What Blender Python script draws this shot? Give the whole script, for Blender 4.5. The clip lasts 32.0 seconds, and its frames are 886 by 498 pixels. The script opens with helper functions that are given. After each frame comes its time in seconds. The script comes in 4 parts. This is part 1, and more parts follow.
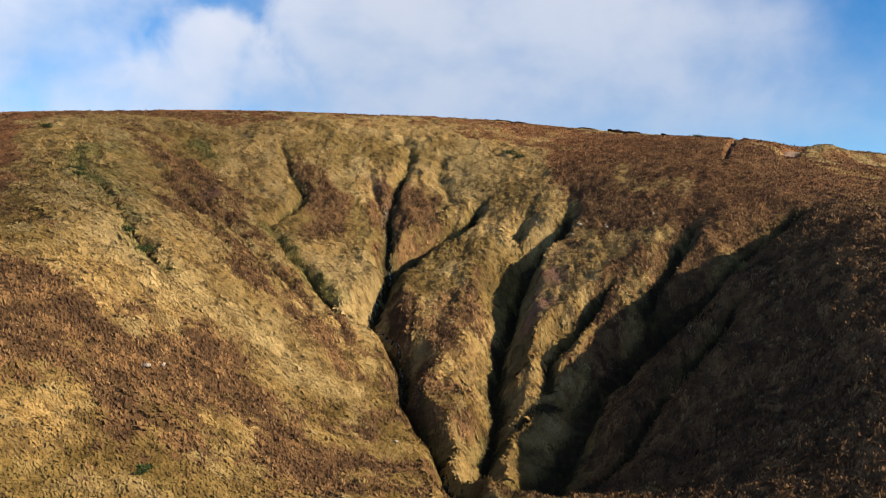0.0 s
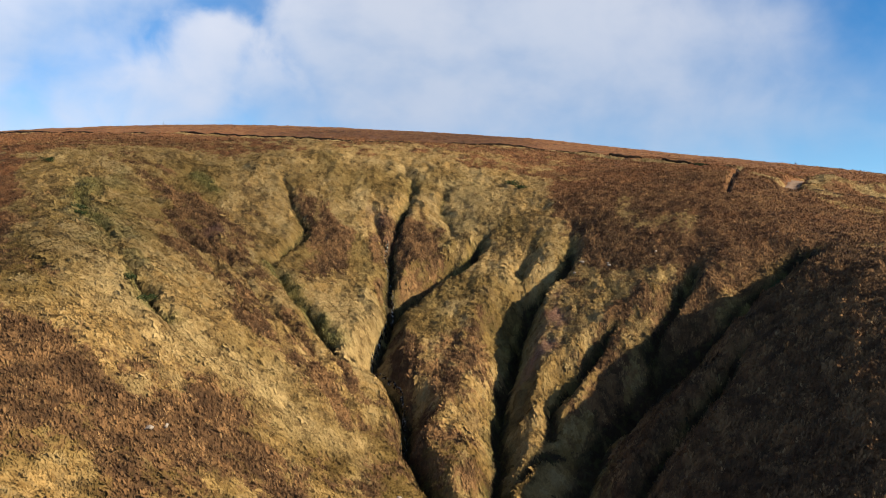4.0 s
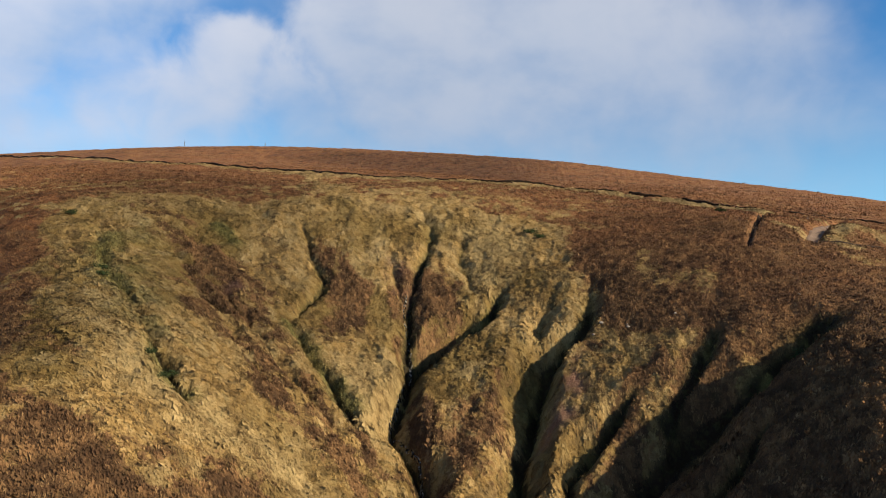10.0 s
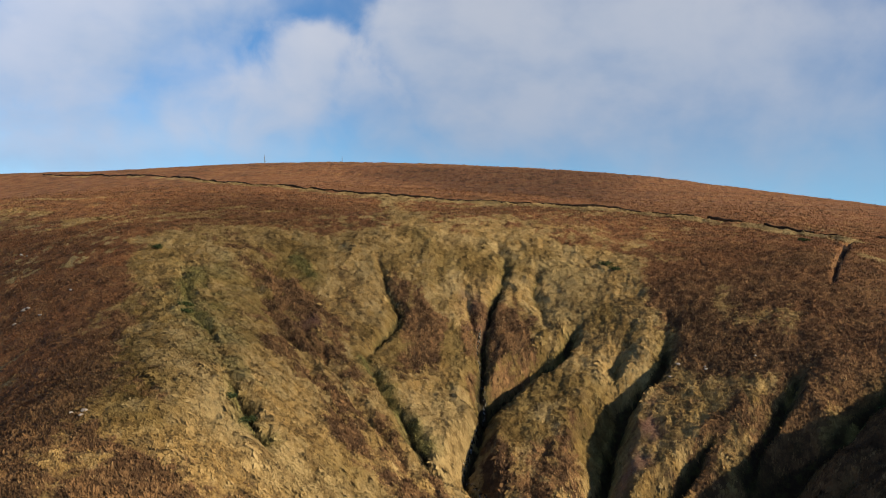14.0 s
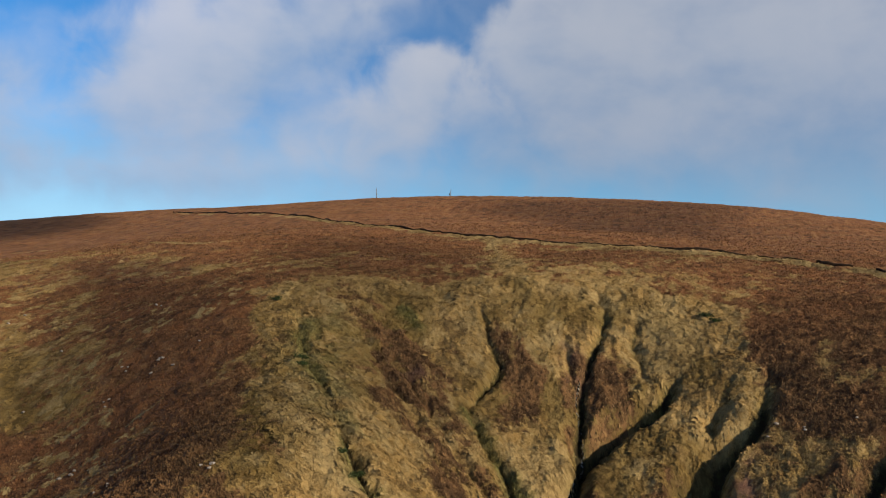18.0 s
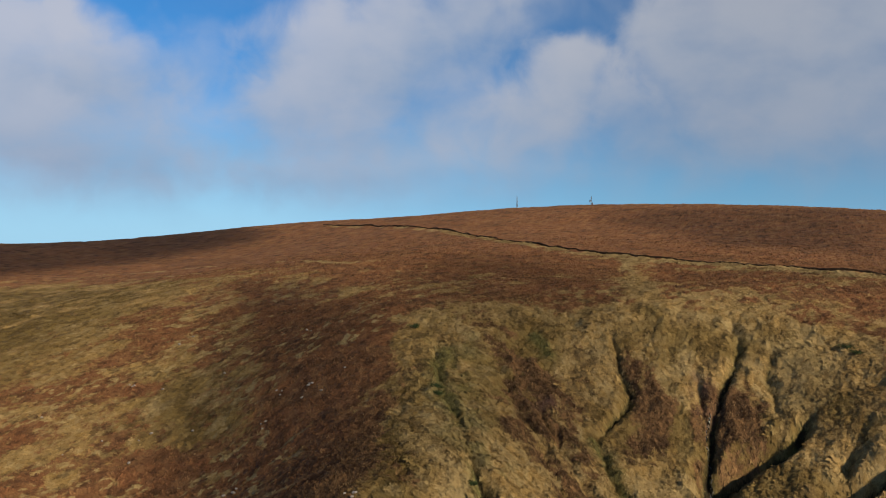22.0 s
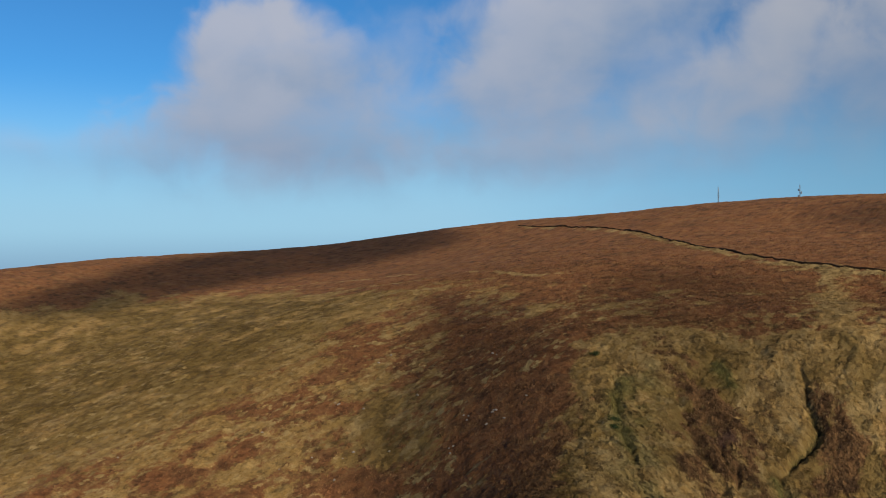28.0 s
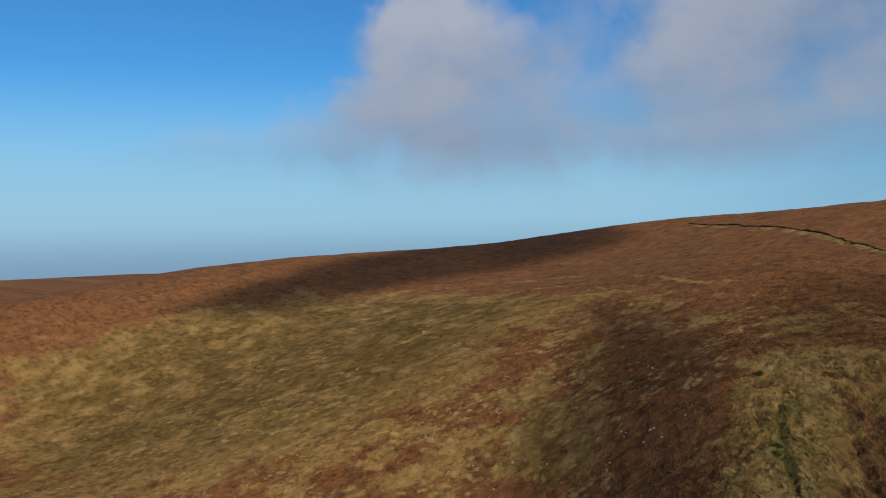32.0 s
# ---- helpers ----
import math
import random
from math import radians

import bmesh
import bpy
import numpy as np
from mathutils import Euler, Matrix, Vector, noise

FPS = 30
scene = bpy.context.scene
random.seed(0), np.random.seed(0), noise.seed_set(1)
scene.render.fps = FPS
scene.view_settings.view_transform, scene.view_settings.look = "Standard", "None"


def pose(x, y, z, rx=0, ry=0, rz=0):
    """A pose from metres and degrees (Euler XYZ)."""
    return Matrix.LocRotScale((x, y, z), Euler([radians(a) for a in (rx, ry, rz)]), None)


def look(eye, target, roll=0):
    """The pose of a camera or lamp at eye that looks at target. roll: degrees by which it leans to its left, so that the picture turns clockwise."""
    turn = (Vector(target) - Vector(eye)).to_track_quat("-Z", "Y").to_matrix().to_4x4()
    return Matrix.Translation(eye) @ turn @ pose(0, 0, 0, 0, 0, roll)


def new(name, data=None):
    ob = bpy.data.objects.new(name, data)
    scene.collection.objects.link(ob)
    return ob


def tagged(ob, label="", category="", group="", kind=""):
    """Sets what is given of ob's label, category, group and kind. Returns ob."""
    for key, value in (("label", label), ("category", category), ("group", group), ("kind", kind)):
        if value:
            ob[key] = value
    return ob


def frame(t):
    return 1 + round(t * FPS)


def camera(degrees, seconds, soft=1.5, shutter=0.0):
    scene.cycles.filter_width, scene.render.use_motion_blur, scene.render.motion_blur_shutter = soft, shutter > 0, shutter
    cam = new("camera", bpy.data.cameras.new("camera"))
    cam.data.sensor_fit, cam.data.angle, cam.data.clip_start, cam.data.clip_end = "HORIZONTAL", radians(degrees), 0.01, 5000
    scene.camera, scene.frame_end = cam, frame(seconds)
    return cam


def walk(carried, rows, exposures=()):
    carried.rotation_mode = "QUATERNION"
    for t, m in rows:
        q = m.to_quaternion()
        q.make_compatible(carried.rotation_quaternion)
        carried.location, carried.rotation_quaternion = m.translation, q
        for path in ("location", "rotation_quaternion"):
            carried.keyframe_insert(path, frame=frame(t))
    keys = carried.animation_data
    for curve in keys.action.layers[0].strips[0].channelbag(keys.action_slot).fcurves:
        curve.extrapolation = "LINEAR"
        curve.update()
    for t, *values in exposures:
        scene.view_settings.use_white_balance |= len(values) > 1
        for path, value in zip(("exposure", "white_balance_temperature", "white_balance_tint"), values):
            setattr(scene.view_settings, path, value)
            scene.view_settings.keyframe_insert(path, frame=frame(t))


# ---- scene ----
cam = camera(54.78, 32.0, soft=1.05)
walk(cam, [
    (0, look((0.00, 0.00, 0.00), (-0.34, 300.00, 0.13), 1.27)),
    (0.5, look((-0.17, 0.04, 1.34), (-0.54, 300.04, 1.57), 1.22)),
    (1, look((-0.33, 0.07, 2.64), (-1.01, 300.07, 3.04), 1.20)),
    (1.5, look((-0.45, 0.11, 3.92), (-1.05, 300.11, 4.44), 1.21)),
    (2, look((-0.56, 0.17, 5.19), (-1.07, 300.16, 5.92), 1.23)),
    (2.5, look((-0.65, 0.24, 6.46), (-1.19, 300.24, 7.37), 1.22)),
    (3, look((-0.74, 0.30, 7.77), (-1.20, 300.29, 8.83), 1.23)),
    (3.5, look((-0.81, 0.33, 9.14), (-1.22, 300.33, 10.23), 1.23)),
    (5.5, look((-1.07, 0.35, 14.82), (-1.39, 300.35, 15.92), 1.30)),
    (6, look((-1.14, 0.33, 16.23), (-1.41, 300.33, 17.49), 1.34)),
    (6.5, look((-1.20, 0.29, 17.64), (-1.45, 300.29, 19.02), 1.38)),
    (7, look((-1.24, 0.24, 19.07), (-1.49, 300.24, 20.61), 1.41)),
    (7.5, look((-1.25, 0.19, 20.53), (-1.39, 300.18, 22.21), 1.42)),
    (8, look((-1.25, 0.16, 22.02), (-1.33, 300.16, 23.72), 1.42)),
    (8.5, look((-1.22, 0.15, 23.52), (-1.13, 300.14, 25.24), 1.41)),
    (9, look((-1.17, 0.14, 25.00), (-2.02, 300.13, 26.76), 1.40)),
    (9.5, look((-1.14, 0.12, 26.44), (-4.72, 300.09, 28.31), 1.42)),
    (10, look((-1.13, 0.10, 27.86), (-8.20, 300.01, 29.67), 1.44)),
    (10.5, look((-1.16, 0.09, 29.27), (-11.92, 299.89, 31.07), 1.49)),
    (11, look((-1.22, 0.11, 30.67), (-15.68, 299.75, 32.29), 1.52)),
    (11.5, look((-1.29, 0.14, 32.05), (-19.59, 299.58, 33.58), 1.53)),
    (12, look((-1.35, 0.18, 33.42), (-22.80, 299.41, 34.90), 1.55)),
    (12.5, look((-1.38, 0.19, 34.78), (-26.22, 299.16, 36.27), 1.55)),
    (13, look((-1.33, 0.05, 36.16), (-29.33, 298.74, 37.76), 1.56)),
    (13.5, look((-1.18, -0.44, 37.60), (-31.73, 298.00, 39.36), 1.53)),
    (15.5, look((-0.08, -4.57, 43.47), (-48.09, 291.54, 46.96), 1.62)),
    (16, look((0.42, -6.09, 45.00), (-54.49, 288.81, 49.71), 1.59)),
    (16.5, look((1.14, -7.90, 46.58), (-56.59, 286.43, 52.36), 1.55)),
    (17, look((2.06, -9.84, 48.22), (-59.29, 283.75, 54.90), 1.48)),
    (17.5, look((3.14, -11.80, 49.86), (-61.68, 281.02, 57.16), 1.46)),
    (18, look((4.34, -13.75, 51.47), (-67.32, 277.47, 59.01), 1.45)),
    (18.5, look((5.61, -15.63, 53.04), (-72.79, 273.84, 60.76), 1.41)),
    (19, look((6.88, -17.36, 54.60), (-78.09, 270.25, 62.27), 1.34)),
    (19.5, look((8.09, -18.94, 56.21), (-83.27, 266.71, 63.58), 1.27)),
    (20, look((9.20, -20.41, 57.89), (-88.31, 263.21, 64.82), 1.23)),
    (20.5, look((10.24, -21.75, 59.66), (-91.20, 260.50, 66.14), 1.18)),
    (21, look((11.25, -22.96, 61.52), (-92.62, 258.42, 67.56), 1.15)),
    (21.5, look((12.29, -24.03, 63.46), (-99.08, 254.48, 68.81), 1.11)),
    (22, look((13.40, -24.96, 65.47), (-106.48, 250.00, 70.05), 1.09)),
    (22.5, look((14.60, -25.77, 67.52), (-112.12, 246.13, 71.36), 0.98)),
    (23, look((15.94, -26.41, 69.55), (-117.34, 242.35, 72.48), 0.82)),
    (23.5, look((17.35, -26.97, 71.53), (-122.71, 238.32, 73.83), 0.71)),
    (24, look((18.78, -27.48, 73.48), (-127.56, 234.40, 74.94), 0.55)),
    (24.5, look((20.19, -27.97, 75.37), (-132.41, 230.31, 76.26), 0.45)),
    (25, look((21.56, -28.45, 77.18), (-136.95, 226.25, 77.52), 0.33)),
    (25.5, look((22.91, -28.92, 78.92), (-140.00, 223.00, 78.74), 0.15)),
    (27.5, look((28.18, -30.75, 85.57), (-145.64, 213.75, 82.79), -0.29)),
    (28, look((29.48, -31.14, 87.27), (-152.16, 207.60, 83.90), -0.41)),
    (28.5, look((30.77, -31.47, 89.01), (-158.12, 201.56, 85.06), -0.47)),
    (29, look((32.06, -31.76, 90.74), (-163.56, 195.65, 86.19), -0.56)),
    (29.5, look((33.36, -32.03, 92.46), (-168.60, 189.75, 87.29), -0.63)),
    (30, look((34.69, -32.28, 94.13), (-172.86, 184.26, 88.48), -0.69)),
    (30.5, look((36.05, -32.56, 95.72), (-176.48, 179.09, 89.61), -0.72)),
    (31, look((37.44, -32.86, 97.26), (-179.65, 174.11, 90.75), -0.75)),
    (31.5, look((38.83, -33.16, 98.77), (-182.61, 169.11, 91.87), -0.82)),
    (32, look((40.23, -33.47, 100.27), (-185.32, 164.20, 92.95), -0.88)),
], exposures=[(0, 1.05), (9, 0.84), (16, 0.53), (21, 0.26), (28, 0.08), (32, -0.02)])

# ---- light and sky ----
SUN_AZ, SUN_EL = 107.0, 26.8          # degrees: bearing clockwise from +y, height


def toward_sun():
    a, e = radians(SUN_AZ), radians(SUN_EL)
    return Vector((math.sin(a) * math.cos(e), math.cos(a) * math.cos(e), math.sin(e)))


sun = new("sun", bpy.data.lights.new("sun", "SUN"))
sun.data.energy, sun.data.angle, sun.data.color = 5.0, radians(0.6), (1.0, 0.81, 0.57)
sun.matrix_world = look(toward_sun() * 400, (0, 0, 0))


class Nodes:
    """Short hand for building a node tree."""

    def __init__(self, tree):
        self.tree = tree
        tree.nodes.clear()

    def add(self, kind, **settings):
        node = self.tree.nodes.new(kind)
        for key, value in settings.items():
            if key == "op":
                node.operation = value
            elif key == "blend":
                node.data_type, node.blend_type = "RGBA", value
            elif key == "name":
                node.attribute_name = value
            elif key == "interp":
                node.interpolation_type = value
        return node

    def put(self, socket, value):
        if hasattr(value, "is_linked"):
            self.tree.links.new(value, socket)
        elif value is not None:
            socket.default_value = value

    def math(self, op, a, b=None, clamp=False):
        n = self.add("ShaderNodeMath", op=op)
        n.use_clamp = clamp
        self.put(n.inputs[0], a)
        self.put(n.inputs[1], b)
        return n.outputs[0]

    def vec(self, op, a, b=None, out=0):
        n = self.add("ShaderNodeVectorMath", op=op)
        self.put(n.inputs[0], a)
        self.put(n.inputs[1], b)
        return n.outputs[out]

    def mix(self, fac, a, b, blend="MIX"):
        n = self.add("ShaderNodeMix", blend=blend)
        self.put(n.inputs[0], fac)
        self.put(n.inputs[6], a if hasattr(a, "is_linked") else (*a, 1))
        self.put(n.inputs[7], b if hasattr(b, "is_linked") else (*b, 1))
        return n.outputs[2]

    def span(self, value, lo, hi, to_lo=0.0, to_hi=1.0):
        n = self.add("ShaderNodeMapRange", interp="SMOOTHSTEP")
        for socket, v in zip(n.inputs, (value, lo, hi, to_lo, to_hi)):
            self.put(socket, v)
        return n.outputs[0]

    def noise(self, vector, scale, detail=4.0, rough=0.55, distort=0.0):
        n = self.add("ShaderNodeTexNoise")
        self.put(n.inputs["Vector"], vector)
        for key, v in (("Scale", scale), ("Detail", detail), ("Roughness", rough), ("Distortion", distort)):
            n.inputs[key].default_value = v
        return n.outputs["Fac"]

    def attr(self, name):
        return self.add("ShaderNodeAttribute", name=name).outputs["Fac"]


# cumulus in the sky: bearing to the left of +y, height, half widths (degrees), thickness, softness of the rim (degrees)
CLOUDS = [
    (-1, 14.5, 12, 7.5, 0.95, 1.6), (-9, 12.5, 10, 6, 0.85, 3.0), (5.4, 12.3, 6.8, 5.4, 0.95, 1.3), (8.0, 15.2, 3.8, 3.4, 0.92, 0.9), (-3, 19, 15, 5, 0.9, 2.0), (2, 8.4, 11, 2.6, 0.5, 2.0), (-17, 12, 7, 5, 0.6, 3.5), (-24, 8, 6, 4, 0.25, 3.0), (-14, 8, 9, 3, 0.4, 2.5),
    (15.8, 11.2, 3.6, 3.6, 0.9, 1.1), (18.0, 9.4, 3.6, 2.8, 0.85, 1.4), (14.6, 13.0, 2.4, 2.2, 0.9, 0.8), (16, 7.6, 5, 1.7, 0.35, 1.6), (11.8, 10.2, 3, 3, 0.75, 1.2), (21.5, 17.4, 6, 2.2, 0.75, 1.4),
    (31.5, 12.2, 5.4, 4.9, 0.92, 1.4), (27.2, 13.4, 5.2, 4.6, 0.9, 1.5), (23.8, 15.4, 5.0, 3.2, 0.8, 1.4), (33.6, 9.2, 4.0, 3.2, 0.8, 1.3), (29, 7.4, 7, 3.0, 0.7, 1.8), (22.6, 10.2, 4, 2.8, 0.5, 2.0),
    (49.4, 11.0, 5.2, 4.2, 0.95, 0.9), (51.6, 8.0, 4.2, 3.0, 0.92, 1.1), (45.6, 10.6, 4.8, 3.8, 0.85, 1.5), (48, 6.4, 8.4, 2.9, 0.92, 1.4), (41.6, 11.6, 3.6, 3.0, 0.55, 1.8), (42.0, 7.6, 5.5, 3.2, 0.65, 2.0),
    (57.5, 5.6, 3.2, 1.3, 0.4, 1.2), (63.5, 5.5, 2.8, 1.0, 0.35, 1.2), (25, 6.1, 6, 1.5, 0.5, 1.4), (32, 5.4, 6, 1.2, 0.4, 1.2), (19, 6.0, 5, 1.2, 0.35, 1.2), (-38, 9, 8, 4, 0.5, 2.0), (95, 14, 9, 4, 0.6, 2.0),
]


def build_sky():
    world = bpy.data.worlds.new("sky")
    scene.world = world
    world.use_nodes = True
    k = Nodes(world.node_tree)
    where = k.add("ShaderNodeTexCoord").outputs["Generated"]
    split = k.add("ShaderNodeSeparateXYZ")
    k.put(split.inputs[0], where)
    x, y, z = split.outputs
    bearing = k.math("MULTIPLY", k.math("ARCTAN2", k.math("MULTIPLY", x, -1.0), y), 57.2958)
    height = k.math("MULTIPLY", k.math("ARCSINE", z), 57.2958)
    flat = k.add("ShaderNodeCombineXYZ")
    k.put(flat.inputs[0], bearing)
    k.put(flat.inputs[1], height)
    place = flat.outputs[0]
    # billows: how far, in degrees, a cloud's rim swells out or in
    billow = k.math("ADD", k.math("MULTIPLY", k.math("SUBTRACT", k.noise(place, 0.30, 6.0, 0.5, 0.3), 0.5), 4.2), k.math("MULTIPLY", k.math("SUBTRACT", k.noise(place, 0.11, 3.0, 0.5), 0.5), 3.0))
    clear, under, total = 1.0, 0.0, 0.001
    for a, e, wa, we, thick, soft in CLOUDS:
        off = k.vec("DIVIDE", k.vec("SUBTRACT", place, (a, e, 0)), (wa, we, 1))
        inward = k.math("MULTIPLY", k.math("SUBTRACT", 1.0, k.vec("LENGTH", off, out=1)), min(wa, we))
        sunk = k.add("ShaderNodeSeparateXYZ")
        k.put(sunk.inputs[0], off)
        rim = k.span(sunk.outputs[1], -0.7, 0.5, soft * 2.2 + 0.6, soft)
        depth = k.math("ADD", k.math("MULTIPLY", k.math("DIVIDE", k.math("ADD", inward, k.math("MULTIPLY", billow, min(1.0, min(wa, we) / 3.0))), rim), 0.5), 0.4)
        body = k.span(depth, 0.0, 1.0, 0.0, thick)
        under = k.math("ADD", under, k.math("MULTIPLY", k.span(k.math("ADD", sunk.outputs[1], k.math("MULTIPLY", billow, 0.12)), 0.85, -0.6), body))
        total = k.math("ADD", total, body)
        clear = k.math("MULTIPLY", clear, k.math("SUBTRACT", 1.0, body))
    under = k.math("DIVIDE", under, total)
    cover = k.math("SUBTRACT", 1.0, clear)
    puff = k.noise(k.vec("MULTIPLY", place, (0.75, 1.25, 1.0)), 0.14, 6.0, 0.5)
    cover = k.math("MULTIPLY", cover, k.span(puff, 0.26, 0.55, 0.75, 1.0), clamp=True)
    cover = k.math("MULTIPLY", cover, k.span(height, 0.0, 4.5, 0.2, 1.0))
    round_ = k.math("MULTIPLY", k.span(k.math("ABSOLUTE", k.math("SUBTRACT", bearing, 20.0)), 56.0, 80.0, 0.0, 0.4), k.span(k.noise(place, 0.045, 6.0, 0.55), 0.40, 0.58))
    cover = k.math("MAXIMUM", cover, k.math("MULTIPLY", round_, k.span(height, 2.0, 9.0)))
    veil = k.math("MULTIPLY", k.span(k.noise(place, 0.07, 6.0, 0.6), 0.38, 0.66), k.math("MULTIPLY", k.span(bearing, 44.0, 26.0, 0.0, 0.40), k.span(height, 6.0, 10.0, 0.3, 1.0)))
    veil = k.math("MULTIPLY", veil, k.span(bearing, -26.0, -16.0))
    cover = k.math("MAXIMUM", cover, veil)
    sky = k.add("ShaderNodeTexSky")
    sky.sky_type, sky.sun_disc = "NISHITA", False
    sky.sun_elevation, sky.sun_rotation = radians(SUN_EL), radians(SUN_AZ)
    sky.air_density, sky.dust_density, sky.ozone_density, sky.altitude = 1.0, 0.4, 3.0, 400
    blue = k.mix(1.0, sky.outputs[0], (0.0275, 0.070, 0.102), "MULTIPLY")
    blue = k.mix(k.span(height, 20.0, 55.0), blue, k.mix(1.0, blue, (0.12, 0.12, 0.12), "MULTIPLY"))
    haze = k.mix(k.span(height, 11.0, 1.0, 0.0, 0.85), blue, k.mix(k.span(bearing, 15.0, 40.0), (0.27, 0.55, 0.82), (0.34, 0.57, 0.76)))
    sea = k.mix(k.span(height, 1.0, -3.0), haze, (0.21, 0.35, 0.50))
    shade = k.math("MULTIPLY", under, k.span(puff, 0.25, 0.65, 1.0, 0.55))
    lit = k.mix(shade, k.mix(k.span(bearing, 10.0, 35.0), (0.48, 0.51, 0.59), (0.42, 0.45, 0.54)), k.mix(k.span(bearing, 10.0, 35.0), (0.29, 0.38, 0.53), (0.17, 0.27, 0.42)))
    out = k.mix(cover, sea, lit)
    west = k.span(bearing, 2.0, 38.0, 1.14, 1.60)
    out = k.vec("SCALE", out)
    k.put(out.node.inputs["Scale"], west)
    back = k.add("ShaderNodeBackground")
    k.put(back.inputs[0], out)
    back.inputs[1].default_value = 0.61
    end = k.add("ShaderNodeOutputWorld")
    k.put(end.inputs[0], back.outputs[0])


build_sky()

# ---- the lie of the land ----
# broad swells on a 140 m lattice, then the bowl round the ravine on a 50 x 55 m one
SWELLS = [3.4, -27.6, -38.8, -32, -24.9, -29.7, -36.3, -29.5, -15, 7.3, -17.4, -20.7, -11.6, -11, -15.4, -14.6, -10.6, -7.7, 9.2, -8.3, -9.3, -4.3, -2.2, -4.8, 5.9, 0.8, -6.8,
          19.4, 4.1, -6.9, -1, 4.8, 13.4, 10.2, 3.6, 7.4, 13.2, 12.2, -4.5, -6.6, 8.5, -0.7, 5.7, -1.7, 13.7, 6.8, 21.6, 19.6, 8.5, 15, 7.6, 8.4, 13.3, 16.2,
          -16.1, 3.8, 35.3, 26.1, 22.6, 39.2, 26.8, 35.7, 3]
BOWL = [8.4, 4.5, 3.2, 1.2, 3.6, 4.5, -1.7, -9.8, 18.1, 5.7, -17.8, -13.3, 26, 4.1, -11.8, 22.5, -10.2, 6.4, -3, -0.2, 3, 19.3, -7, -11.2,
          -9.6, 5.1, 3.4, -2.4, 1.6, 0.3, 19.2, 2.8, -7.5, 9.3, 4.4, -2, 3.5, -16, 5.4, 3.2, -5.1, -2.1, -1.8, -2.9, 1.6, 1.3, -7.5, 7.2,
          -2.5]

BROW = 670

# gullies: half width where deepest, then x, y, depth down the run
GULLIES = {
    "main": (5.0, [(-17, 336, 0.6), (-16, 331, 1.4), (-12, 324, 2.2), (-13, 312, 2.4), (-17, 300, 2.9), (-19, 288, 3.4), (-18, 277, 4.2), (-17, 266, 5.4), (-15, 256, 7.5), (-17, 245, 8.5), (-19, 232, 9.5), (-19, 225, 9.5), (-11, 217, 9.5), (-9, 209, 9), (-9, 195, 7), (0, 178, 7), (6, 155, 6), (8, 110, 5)]),
    "left_branch": (4.0, [(-61, 318, 0.8), (-55, 304, 2.2), (-48, 293, 3.6), (-50, 277, 3.2), (-54, 264, 1.4), (-47, 253, 2.0), (-38, 236, 2.4), (-29, 222, 3.6), (-22, 221, 8.5)]),
    "mid_branch": (5.2, [(14, 292, 1.0), (11, 286, 2.4), (9, 280, 5.0), (5, 275, 7.5), (-3, 270, 9.5), (-12, 263, 11), (-16, 255, 11)]),
    "mid_shallow": (3.2, [(-1, 320, 1.2), (-2, 309, 2.6), (1, 295, 1.6), (4, 286, 0.6)]),
    "scar": (2.4, [(-27, 310, 0.6), (-26, 300, 1.8), (-23, 288, 2.2), (-20, 276, 2.0)]),
    "right_gully": (7.4, [(43, 288, 0.8), (40, 278, 1.8), (37, 266, 4.2), (34, 260, 7.5), (25, 254, 10.5), (20, 243, 12), (18, 231, 11), (15, 218, 10), (14, 203, 9), (13, 192, 8.1), (9, 172, 6.9)]),
    "right_fold": (3.0, [(30, 285, 0.8), (27, 275, 2.0), (24, 266, 2.4), (22, 256, 2.0)]),
    "right_rib": (4.6, [(50, 230, 1.2), (44, 227, 5.0), (37, 222, 7.0), (32, 217, 7.6), (27, 210, 7.4), (25, 202, 6.0)]),
    "right_low": (4.4, [(30, 199, 1.5), (25, 197, 4.5), (19, 193, 6.0), (12, 186, 5.0)]),
    "shade_gully": (12.5, [(105, 243, 1.6), (98, 239, 6.0), (88, 231, 9.5), (76, 224, 12.5), (64, 219, 14.5), (55, 215, 14.5), (46, 208, 14.5), (38, 200, 13), (31, 190, 11.5), (20, 165, 7.7)]),
    "shade_bay": (7.0, [(73, 246, 1.5), (66, 239, 6.0), (59, 230, 9.0), (53, 220, 10)]),
    "shade_two": (4.2, [(74, 200, 1.0), (67, 196, 3.5), (59, 189, 5.5), (50, 181, 6.0), (41, 173, 5.0), (26, 160, 3)]),
    "left_green": (4.0, [(-120, 277, 0.8), (-109, 255, 1.4), (-97, 240, 1.6), (-84, 220, 1.6), (-76, 208, 3.4), (-69, 199, 4.4), (-62, 191, 1.6)]),
    "left_streak": (3.0, [(-84, 276, 1.0), (-66, 256, 1.8), (-47, 230, 1.6), (-32, 213, 1.4)]),
    "left_streak2": (3.0, [(-102, 288, 0.6), (-87, 268, 1.6), (-66, 244, 1.4), (-52, 219, 0.8)]),
    "ditch": (1.6, [(97, 296, 0.6), (103, 310, 1.6), (112, 332, 1.8), (121, 354, 1.8), (129, 372, 1.0)]),
}

